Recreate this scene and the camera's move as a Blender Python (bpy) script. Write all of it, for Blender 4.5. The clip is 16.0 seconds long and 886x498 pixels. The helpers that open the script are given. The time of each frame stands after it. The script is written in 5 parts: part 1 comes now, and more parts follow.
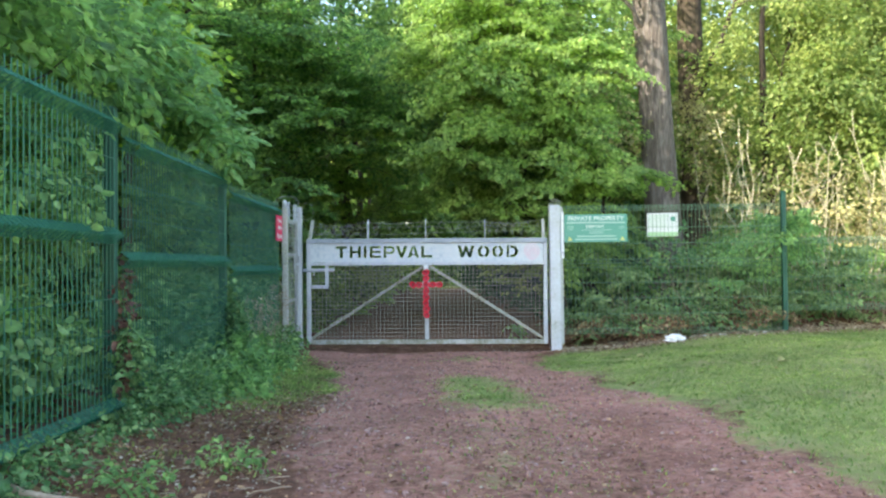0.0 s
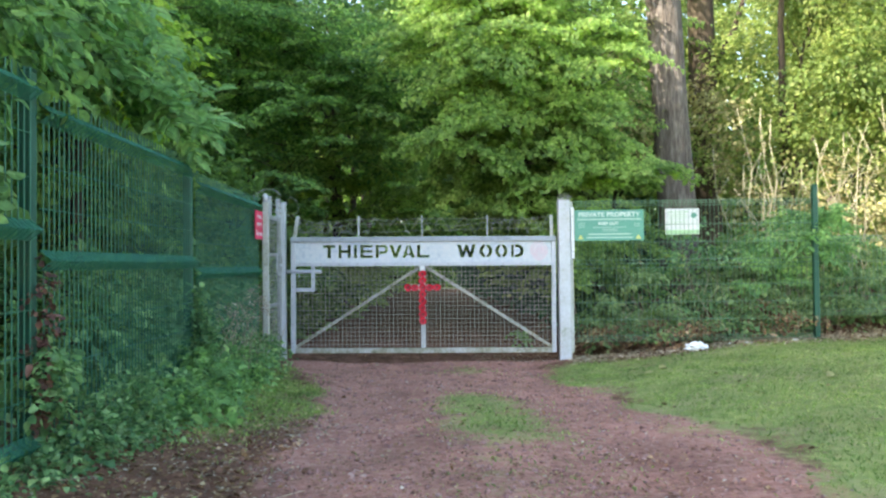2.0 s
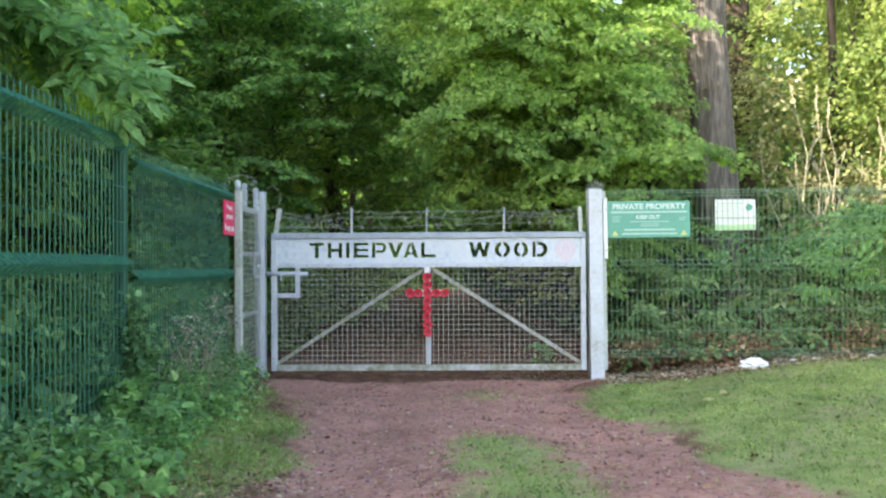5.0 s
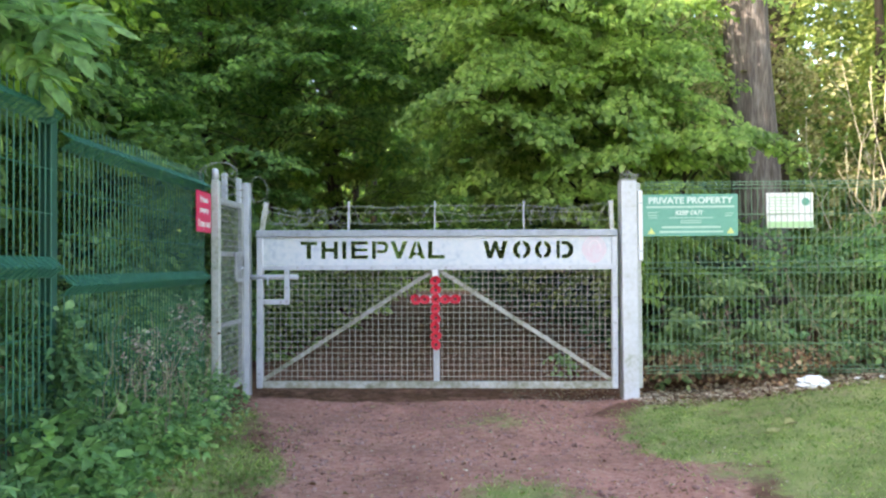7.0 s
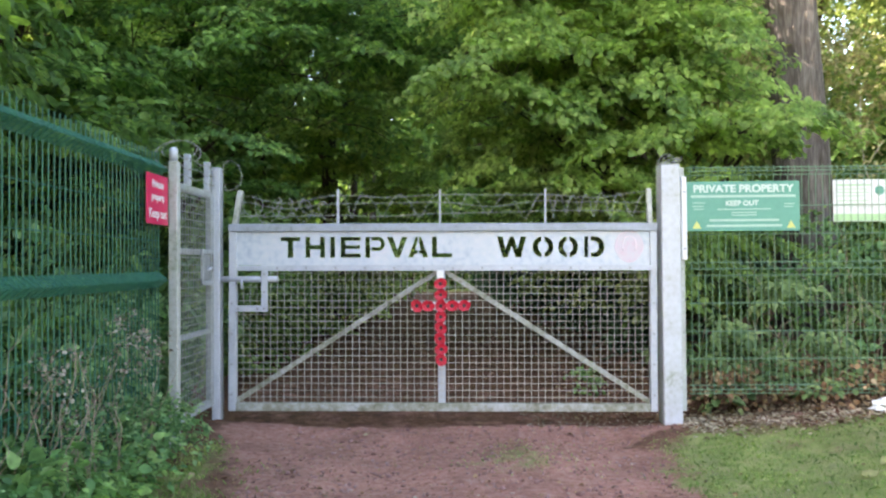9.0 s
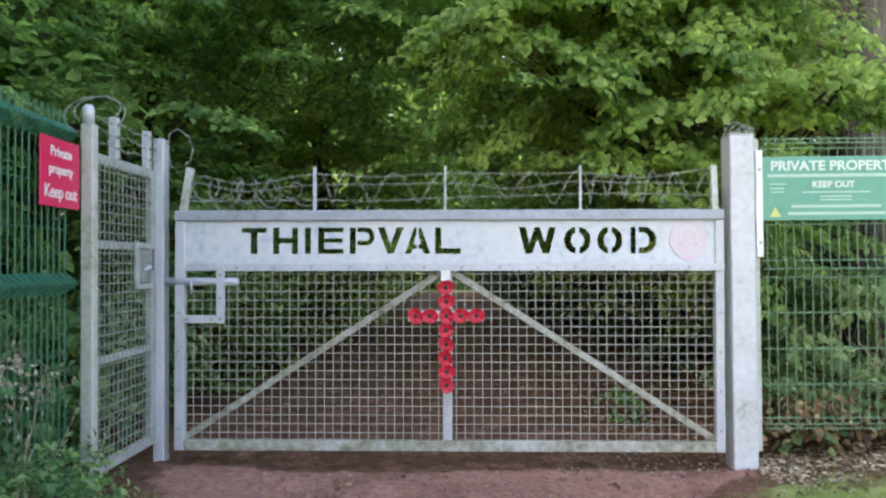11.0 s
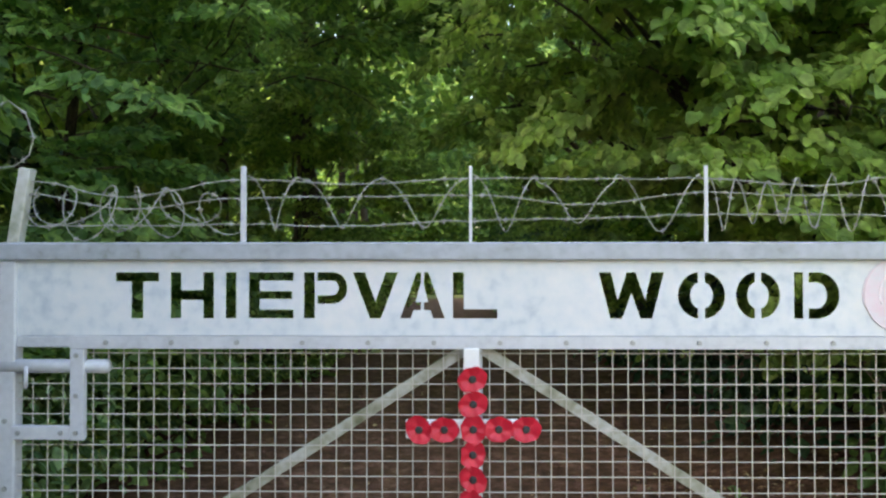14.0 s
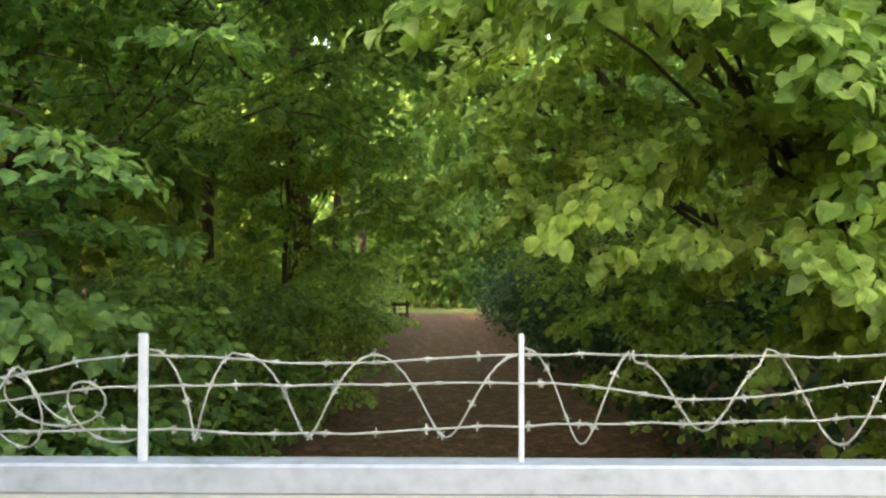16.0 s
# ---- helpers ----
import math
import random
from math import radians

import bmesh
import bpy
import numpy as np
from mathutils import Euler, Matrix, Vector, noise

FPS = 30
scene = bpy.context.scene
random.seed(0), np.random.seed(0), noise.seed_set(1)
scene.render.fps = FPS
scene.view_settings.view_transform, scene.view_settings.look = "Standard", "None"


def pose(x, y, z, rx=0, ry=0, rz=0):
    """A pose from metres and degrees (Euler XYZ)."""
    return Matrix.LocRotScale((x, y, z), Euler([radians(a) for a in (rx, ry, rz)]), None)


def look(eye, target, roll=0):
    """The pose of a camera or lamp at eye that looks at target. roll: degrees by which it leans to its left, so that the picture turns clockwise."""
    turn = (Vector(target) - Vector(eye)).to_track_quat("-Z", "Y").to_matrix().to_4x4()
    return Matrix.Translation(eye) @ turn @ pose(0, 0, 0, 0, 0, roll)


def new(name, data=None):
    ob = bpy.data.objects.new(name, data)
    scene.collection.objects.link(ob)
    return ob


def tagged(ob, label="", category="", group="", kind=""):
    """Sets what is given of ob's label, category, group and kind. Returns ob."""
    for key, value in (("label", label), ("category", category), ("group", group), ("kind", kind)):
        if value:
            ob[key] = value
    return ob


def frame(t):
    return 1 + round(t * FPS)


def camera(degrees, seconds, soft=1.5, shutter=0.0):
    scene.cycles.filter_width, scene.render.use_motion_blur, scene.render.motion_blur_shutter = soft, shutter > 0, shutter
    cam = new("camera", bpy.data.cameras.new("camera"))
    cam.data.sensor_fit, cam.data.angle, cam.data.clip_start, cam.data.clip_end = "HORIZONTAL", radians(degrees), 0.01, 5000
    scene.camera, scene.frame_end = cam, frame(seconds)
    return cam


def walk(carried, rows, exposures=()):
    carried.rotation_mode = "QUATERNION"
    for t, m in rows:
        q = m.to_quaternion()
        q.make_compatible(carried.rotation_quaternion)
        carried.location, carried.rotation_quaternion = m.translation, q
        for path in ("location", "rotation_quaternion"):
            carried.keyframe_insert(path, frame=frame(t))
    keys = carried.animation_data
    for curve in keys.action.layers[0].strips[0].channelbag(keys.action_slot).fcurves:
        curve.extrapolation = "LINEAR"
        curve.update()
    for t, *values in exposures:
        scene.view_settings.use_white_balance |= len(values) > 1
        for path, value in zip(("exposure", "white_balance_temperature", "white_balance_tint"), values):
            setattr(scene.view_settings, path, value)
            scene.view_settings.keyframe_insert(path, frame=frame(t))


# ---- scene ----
cam = camera(60.2, 16.0, soft=2.35)
METRES, EYE, TILT, LEAN, TURN = 8.55, 1.06, 0.0, 0.0, 1.0
ROWS = [
    (0.0, 0.0, 0.0, 0.0, 0.01, 1.22, 0.66),
    (0.5, -0.0012, 0.0275, 0.0007, -0.06, 1.22, 0.66),
    (1.0, -0.0024, 0.0538, 0.001, -0.16, 1.22, 0.67),
    (1.5, -0.0034, 0.0796, 0.0015, -0.27, 1.21, 0.65),
    (2.0, -0.0046, 0.1056, 0.0015, -0.38, 1.2, 0.66),
    (2.5, -0.0055, 0.1318, 0.002, -0.46, 1.19, 0.66),
    (3.0, -0.0069, 0.1587, 0.0026, -0.52, 1.18, 0.67),
    (3.5, -0.008, 0.1858, 0.0027, -0.49, 1.17, 0.66),
    (4.0, -0.0091, 0.2132, 0.0029, -0.42, 1.15, 0.65),
    (4.5, -0.0098, 0.2414, 0.0032, -0.32, 1.15, 0.63),
    (5.0, -0.0102, 0.2698, 0.0038, -0.17, 1.15, 0.63),
    (7.5, -0.0178, 0.4125, 0.0066, 0.23, 1.12, 0.48),
    (8.0, -0.0196, 0.4421, 0.0065, 0.28, 1.15, 0.48),
    (8.5, -0.0207, 0.4724, 0.0064, 0.23, 1.15, 0.46),
    (9.0, -0.0215, 0.5041, 0.0061, 0.19, 1.14, 0.46),
    (11.5, -0.0266, 0.6848, 0.0047, 0.3, 1.1, 0.42),
    (12.0, -0.0284, 0.7227, 0.0041, 0.17, 1.11, 0.4),
    (12.5, -0.0308, 0.76, 0.0046, 0.08, 1.01, 0.38),
    (13.0, -0.0331, 0.796, 0.0069, 0.03, 0.98, 0.37),
    (13.5, -0.0348, 0.8302, 0.0157, -0.04, 0.9, 0.35),
    (14.0, -0.0373, 0.8628, 0.0338, -0.14, 0.91, 0.37),
    (14.5, -0.0404, 0.894, 0.0520, -0.17, 0.97, 0.36),
    (15.0, -0.0427, 0.9237, 0.0710, -0.19, 0.98, 0.33),
    (15.5, -0.0438, 0.9518, 0.0800, -0.22, 0.99, 0.29),
    (16.0, -0.0445, 0.9791, 0.0868, -0.26, 0.96, 0.32),
]
walk(cam, [(t, pose(0, 0, EYE, TILT, LEAN, TURN) @ pose(METRES * x, METRES * y, METRES * z, 90 + pitch, roll, yaw)) for t, x, y, z, yaw, pitch, roll in ROWS],
     [(0.0, 2.37, 6650, 11), (5.0, 2.55, 6850, 15), (9.0, 2.6, 7100, 21), (12.5, 2.42, 7100, 20), (14.0, 2.48, 7350, 18), (15.0, 2.72, 7800, 17), (15.5, 2.96, 8200, 18), (16.0, 3.36, 8900, 19)])

# ---- world and sun ----
SUN_DIR = Vector((-0.75, -0.42, 0.50)).normalized()
world = bpy.data.worlds.new("world")
scene.world = world
world.use_nodes = True
wn = world.node_tree.nodes
sky = wn.new("ShaderNodeTexSky")
sky.sky_type, sky.sun_disc = "NISHITA", False
sky.sun_elevation = math.asin(SUN_DIR.z)
sky.sun_rotation = math.atan2(SUN_DIR.x, SUN_DIR.y)
sky.air_density, sky.dust_density = 1.2, 2.0
world.node_tree.links.new(sky.outputs[0], wn["Background"].inputs[0])
wn["Background"].inputs[1].default_value = 0.15
sun = new("sun", bpy.data.lights.new("sun", "SUN"))
sun.data.energy, sun.data.angle, sun.data.color = 2.9, radians(0.6), (1.0, 0.93, 0.8)
sun.matrix_world = look(SUN_DIR * 60, (0, 0, 0))


# ---- materials ----
def mat(name, stops, scale=8.0, rough=0.6, metal=0.0, bump=0.2, stretch=(1, 1, 1), spec=0.5, fine=6.0, bump_dist=0.01):
    """Two scales of noise through a colour ramp, with relief."""
    m = bpy.data.materials.new(name)
    m.use_nodes = True
    n, l = m.node_tree.nodes, m.node_tree.links
    b = n["Principled BSDF"]
    co = n.new("ShaderNodeTexCoord")
    mp = n.new("ShaderNodeMapping")
    mp.inputs["Scale"].default_value = stretch
    l.new(co.outputs["Object"], mp.inputs[0])
    big, small = n.new("ShaderNodeTexNoise"), n.new("ShaderNodeTexNoise")
    big.inputs["Scale"].default_value, small.inputs["Scale"].default_value = scale, scale * fine
    big.inputs["Detail"].default_value, small.inputs["Detail"].default_value = 4, 5
    l.new(mp.outputs[0], big.inputs["Vector"])
    l.new(mp.outputs[0], small.inputs["Vector"])
    mix = n.new("ShaderNodeMix")
    mix.data_type = "FLOAT"
    mix.inputs[0].default_value = 0.45
    l.new(big.outputs[0], mix.inputs[2])
    l.new(small.outputs[0], mix.inputs[3])
    ramp = n.new("ShaderNodeValToRGB")
    fill_ramp(ramp, stops)
    l.new(mix.outputs[0], ramp.inputs[0])
    l.new(ramp.outputs[0], b.inputs["Base Color"])
    b.inputs["Roughness"].default_value, b.inputs["Metallic"].default_value = rough, metal
    b.inputs["Specular IOR Level"].default_value = spec
    bp = n.new("ShaderNodeBump")
    bp.inputs["Strength"].default_value, bp.inputs["Distance"].default_value = bump, bump_dist
    l.new(small.outputs[0], bp.inputs["Height"])
    l.new(bp.outputs[0], b.inputs["Normal"])
    return m


def fill_ramp(ramp, stops):
    el = ramp.color_ramp.elements
    while len(el) < len(stops):
        el.new(0.5)
    for e, (p, c) in zip(el, stops):
        e.position, e.color = p, (*c, 1)


def leaf_mat(name, stops, translucent=0.4, rough=0.45):
    """Leaves: each one takes its own tone, and light comes through."""
    m = bpy.data.materials.new(name)
    m.use_nodes = True
    n, l = m.node_tree.nodes, m.node_tree.links
    b, out = n["Principled BSDF"], n["Material Output"]
    geo, ramp = n.new("ShaderNodeNewGeometry"), n.new("ShaderNodeValToRGB")
    fill_ramp(ramp, stops)
    co, big = n.new("ShaderNodeTexCoord"), n.new("ShaderNodeTexNoise")
    big.inputs["Scale"].default_value = 0.7
    l.new(co.outputs["Object"], big.inputs["Vector"])
    mix = n.new("ShaderNodeMix")
    mix.data_type = "FLOAT"
    mix.inputs[0].default_value = 0.4
    l.new(geo.outputs["Random Per Island"], mix.inputs[2])
    l.new(big.outputs[0], mix.inputs[3])
    l.new(mix.outputs[0], ramp.inputs[0])
    clump, hue, val, tint = n.new("ShaderNodeTexNoise"), n.new("ShaderNodeMapRange"), n.new("ShaderNodeMapRange"), n.new("ShaderNodeHueSaturation")
    clump.inputs["Scale"].default_value, clump.inputs["Detail"].default_value = 1.4, 4
    l.new(co.outputs["Object"], clump.inputs["Vector"])
    for mr, lo, hi in ((hue, 0.485, 0.520), (val, 1.32, 0.68)):
        mr.inputs["From Min"].default_value, mr.inputs["From Max"].default_value = 0.3, 0.7
        mr.inputs["To Min"].default_value, mr.inputs["To Max"].default_value = lo, hi
        l.new(clump.outputs[0], mr.inputs["Value"])
    l.new(hue.outputs[0], tint.inputs["Hue"])
    l.new(val.outputs[0], tint.inputs["Value"])
    l.new(ramp.outputs[0], tint.inputs["Color"])
    vein = n.new("ShaderNodeTexNoise")
    vein.inputs["Scale"].default_value = 45
    l.new(co.outputs["Object"], vein.inputs["Vector"])
    blotch, tone, spots_ = n.new("ShaderNodeTexNoise"), n.new("ShaderNodeMapRange"), n.new("ShaderNodeHueSaturation")
    blotch.inputs["Scale"].default_value, blotch.inputs["Detail"].default_value = 22, 3
    l.new(co.outputs["Object"], blotch.inputs["Vector"])
    tone.inputs["From Min"].default_value, tone.inputs["From Max"].default_value = 0.3, 0.7
    tone.inputs["To Min"].default_value, tone.inputs["To Max"].default_value = 0.62, 1.38
    l.new(blotch.outputs[0], tone.inputs["Value"])
    l.new(tone.outputs[0], spots_.inputs["Value"])
    l.new(tint.outputs[0], spots_.inputs["Color"])
    tint = spots_
    bp = n.new("ShaderNodeBump")
    bp.inputs["Strength"].default_value, bp.inputs["Distance"].default_value = 0.35, 0.004
    l.new(vein.outputs[0], bp.inputs["Height"])
    l.new(bp.outputs[0], b.inputs["Normal"])
    l.new(tint.outputs[0], b.inputs["Base Color"])
    b.inputs["Roughness"].default_value = rough + 0.08
    b.inputs["Specular IOR Level"].default_value = 0.35
    tr, hs, sh = n.new("ShaderNodeBsdfTranslucent"), n.new("ShaderNodeHueSaturation"), n.new("ShaderNodeMixShader")
    hs.inputs["Hue"].default_value, hs.inputs["Value"].default_value = 0.483, 2.0
    l.new(tint.outputs[0], hs.inputs["Color"])
    l.new(hs.outputs[0], tr.inputs[0])
    sh.inputs[0].default_value = translucent
    l.new(b.outputs[0], sh.inputs[1])
    l.new(tr.outputs[0], sh.inputs[2])
    l.new(sh.outputs[0], out.inputs[0])
    return m


GALV = mat("galvanised_steel", [(0.3, (0.405, 0.432, 0.468)), (0.5, (0.517, 0.544, 0.581)), (0.72, (0.603, 0.625, 0.657))], 5, 0.5, 0.15, 0.08, fine=9)
GALV_OLD = mat("mossy_galvanised_steel", [(0.3, (0.24, 0.27, 0.19)), (0.48, (0.46, 0.47, 0.42)), (0.7, (0.58, 0.60, 0.60))], 6, 0.6, 0.2, 0.15)
SHEET = mat("pale_painted_sheet", [(0.34, (0.396, 0.468, 0.540)), (0.48, (0.576, 0.621, 0.652)), (0.64, (0.670, 0.677, 0.684))], 1.7, 0.55, 0.1, 0.05, fine=14)
RAIL = mat("lichen_stained_rail", [(0.30, (0.168, 0.198, 0.153)), (0.42, (0.302, 0.335, 0.360)), (0.55, (0.361, 0.396, 0.441)), (0.72, (0.420, 0.456, 0.504))], 4, 0.55, 0.15, 0.1, fine=7)
WIRE = mat("galvanised_wire", [(0.3, (0.414, 0.395, 0.338)), (0.7, (0.602, 0.573, 0.508))], 20, 0.5, 0.1, 0.1)
BARB = mat("barbed_wire_steel", [(0.3, (0.255, 0.261, 0.230)), (0.7, (0.440, 0.444, 0.408))], 25, 0.5, 0.3, 0.1)
GREEN = mat("green_powder_coat", [(0.3, (0.016, 0.118, 0.074)), (0.7, (0.030, 0.190, 0.120))], 6, 0.4, 0.0, 0.06)
GREEN_DEEP = mat("deep_green_coat", [(0.3, (0.008, 0.060, 0.038)), (0.7, (0.014, 0.090, 0.058))], 6, 0.5, 0.0, 0.06)
GREEN_OLD = mat("weathered_green_coat", [(0.3, (0.106, 0.208, 0.119)), (0.7, (0.200, 0.332, 0.206))], 7, 0.5, 0.0, 0.1)
GALV_STAIN = mat("stained_galvanised_steel", [(0.30, (0.290, 0.320, 0.235)), (0.42, (0.511, 0.534, 0.534)), (0.55, (0.582, 0.609, 0.643)), (0.72, (0.652, 0.676, 0.705))], 4, 0.55, 0.15, 0.1, fine=7)
GALV_MOSS = mat("algae_stained_steel", [(0.32, (0.135, 0.144, 0.081)), (0.47, (0.306, 0.306, 0.234)), (0.62, (0.495, 0.504, 0.477))], 3.5, 0.7, 0.1, 0.2, fine=8)
GALV_DULL = mat("dull_galvanised_steel", [(0.3, (0.23, 0.25, 0.20)), (0.5, (0.38, 0.40, 0.40)), (0.7, (0.46, 0.48, 0.50))], 6, 0.6, 0.2, 0.12)
WIRE_OLD = mat("dull_wire", [(0.3, (0.25, 0.27, 0.22)), (0.7, (0.44, 0.46, 0.42))], 20, 0.6, 0.1, 0.1)
PRINT = mat("weathered_white_print", [(0.3, (0.54, 0.66, 0.60)), (0.7, (0.66, 0.75, 0.70))], 12, 0.5, 0.0, 0.02)
FADED = mat("faded_white_print", [(0.3, (0.34, 0.53, 0.44)), (0.7, (0.44, 0.62, 0.53))], 12, 0.5, 0.0, 0.02)
PALE_PINK = mat("bleached_pink_paint", [(0.35, (0.60, 0.60, 0.63)), (0.5, (0.64, 0.57, 0.61)), (0.65, (0.66, 0.50, 0.56))], 9, 0.6, 0.0, 0.05)
WHITE = mat("white_plastic", [(0.3, (0.70, 0.72, 0.72)), (0.7, (0.82, 0.83, 0.82))], 6, 0.4, 0.0, 0.05)
SIGN_GREEN = mat("sign_green", [(0.3, (0.085, 0.30, 0.215)), (0.7, (0.125, 0.37, 0.275))], 4, 0.4, 0.0, 0.02)
SIGN_RED = mat("sign_red", [(0.3, (0.64, 0.018, 0.085)), (0.7, (0.74, 0.030, 0.115))], 4, 0.4, 0.0, 0.02)
SIGN_LIME = mat("sign_lime", [(0.3, (0.36, 0.60, 0.30)), (0.7, (0.46, 0.68, 0.40))], 4, 0.4, 0.0, 0.02)
YELLOW = mat("sign_yellow", [(0.3, (0.52, 0.56, 0.16)), (0.7, (0.64, 0.66, 0.24))], 4, 0.4, 0.0, 0.02)
PINK = mat("faded_pink_paint", [(0.35, (0.70, 0.70, 0.72)), (0.5, (0.74, 0.62, 0.65)), (0.7, (0.74, 0.55, 0.59))], 14, 0.6, 0.0, 0.05)
POPPY = mat("poppy_red", [(0.3, (0.46, 0.006, 0.022)), (0.7, (0.70, 0.02, 0.05))], 30, 0.45, 0.0, 0.2)
BLACK = mat("black_plastic", [(0.3, (0.012, 0.012, 0.012)), (0.7, (0.03, 0.03, 0.03))], 20, 0.5, 0.0, 0.05)
STEEL_DARK = mat("dark_bolt_steel", [(0.3, (0.220, 0.231, 0.231)), (0.7, (0.418, 0.429, 0.420))], 20, 0.5, 0.4, 0.1)
BARK = mat("grey_bark", [(0.28, (0.036, 0.030, 0.025)), (0.48, (0.115, 0.096, 0.082)), (0.7, (0.25, 0.225, 0.20))], 5, 0.85, 0, 0.9, (3, 3, 0.35), 0.2, 4, 0.03)
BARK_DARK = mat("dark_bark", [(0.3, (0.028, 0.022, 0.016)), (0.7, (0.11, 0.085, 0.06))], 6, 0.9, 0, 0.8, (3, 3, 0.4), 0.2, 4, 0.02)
STRAW = mat("dry_stem", [(0.3, (0.31, 0.27, 0.17)), (0.7, (0.56, 0.51, 0.36))], 9, 0.7, 0, 0.2)
DEADWOOD = mat("dead_wood", [(0.3, (0.22, 0.16, 0.10)), (0.7, (0.50, 0.40, 0.30))], 9, 0.8, 0, 0.4)
PEBBLE = mat("pebble", [(0.3, (0.16, 0.075, 0.065)), (0.55, (0.27, 0.15, 0.13)), (0.75, (0.42, 0.34, 0.30))], 3, 0.8, 0, 0.3)

L_HAZEL = leaf_mat("hazel_leaf", [(0.2, (0.119, 0.207, 0.051)), (0.55, (0.205, 0.322, 0.083)), (0.8, (0.313, 0.424, 0.123))], 0.57)
# The next two greens are darkened to stand for shade inside the wood.
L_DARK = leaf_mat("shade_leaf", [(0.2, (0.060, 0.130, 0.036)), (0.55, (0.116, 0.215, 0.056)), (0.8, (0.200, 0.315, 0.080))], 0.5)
L_SHADE = leaf_mat("wood_shade_leaf", [(0.2, (0.074, 0.162, 0.050)), (0.55, (0.141, 0.270, 0.076)), (0.8, (0.254, 0.406, 0.108))], 0.57)
L_WITHERED = leaf_mat("withered_red_leaf", [(0.2, (0.050, 0.028, 0.020)), (0.55, (0.120, 0.058, 0.042)), (0.8, (0.26, 0.135, 0.095))], 0.2, 0.6)
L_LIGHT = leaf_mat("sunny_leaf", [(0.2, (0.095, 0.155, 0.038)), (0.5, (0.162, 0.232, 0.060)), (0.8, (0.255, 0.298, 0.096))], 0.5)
L_ASH = leaf_mat("elder_leaf", [(0.2, (0.097, 0.211, 0.073)), (0.55, (0.156, 0.304, 0.097)), (0.8, (0.253, 0.396, 0.128))], 0.45)
L_IVY = leaf_mat("ivy_leaf", [(0.2, (0.054, 0.132, 0.052)), (0.55, (0.119, 0.248, 0.092)), (0.8, (0.254, 0.391, 0.162))], 0.4, 0.4)
L_BRAMBLE = leaf_mat("bramble_leaf", [(0.2, (0.081, 0.144, 0.052)), (0.5, (0.149, 0.236, 0.086)), (0.8, (0.270, 0.351, 0.149))], 0.4, 0.5)
L_STRAW = leaf_mat("straw_litter", [(0.2, (0.20, 0.14, 0.09)), (0.5, (0.42, 0.34, 0.23)), (0.8, (0.62, 0.55, 0.42))], 0.1, 0.8)
L_LIME = leaf_mat("lime_leaf", [(0.2, (0.130, 0.250, 0.030)), (0.55, (0.210, 0.350, 0.045)), (0.8, (0.320, 0.430, 0.070))], 0.55)
L_SEED = leaf_mat("withered_seed", [(0.2, (0.163, 0.125, 0.088)), (0.5, (0.300, 0.250, 0.188)), (0.8, (0.475, 0.425, 0.338))], 0.2, 0.7)
# Darkest green: the shade under bushes is put into the leaf colour.
L_DEEP_SHADE = leaf_mat("deep_shade_leaf", [(0.2, (0.018, 0.055, 0.026)), (0.55, (0.036, 0.092, 0.040)), (0.8, (0.070, 0.145, 0.058))], 0.25, 0.45)
L_DRY = leaf_mat("dry_leaf", [(0.2, (0.16, 0.15, 0.06)), (0.5, (0.28, 0.27, 0.11)), (0.8, (0.42, 0.40, 0.20))], 0.35, 0.6)
L_FALLEN = leaf_mat("fallen_leaf", [(0.2, (0.11, 0.058, 0.038)), (0.45, (0.16, 0.085, 0.04)), (0.7, (0.33, 0.22, 0.11)), (0.9, (0.48, 0.40, 0.25))], 0.1, 0.7)
L_GRASS = leaf_mat("grass_blade", [(0.2, (0.110, 0.211, 0.048)), (0.5, (0.198, 0.302, 0.081)), (0.8, (0.317, 0.360, 0.138))], 0.4, 0.55)


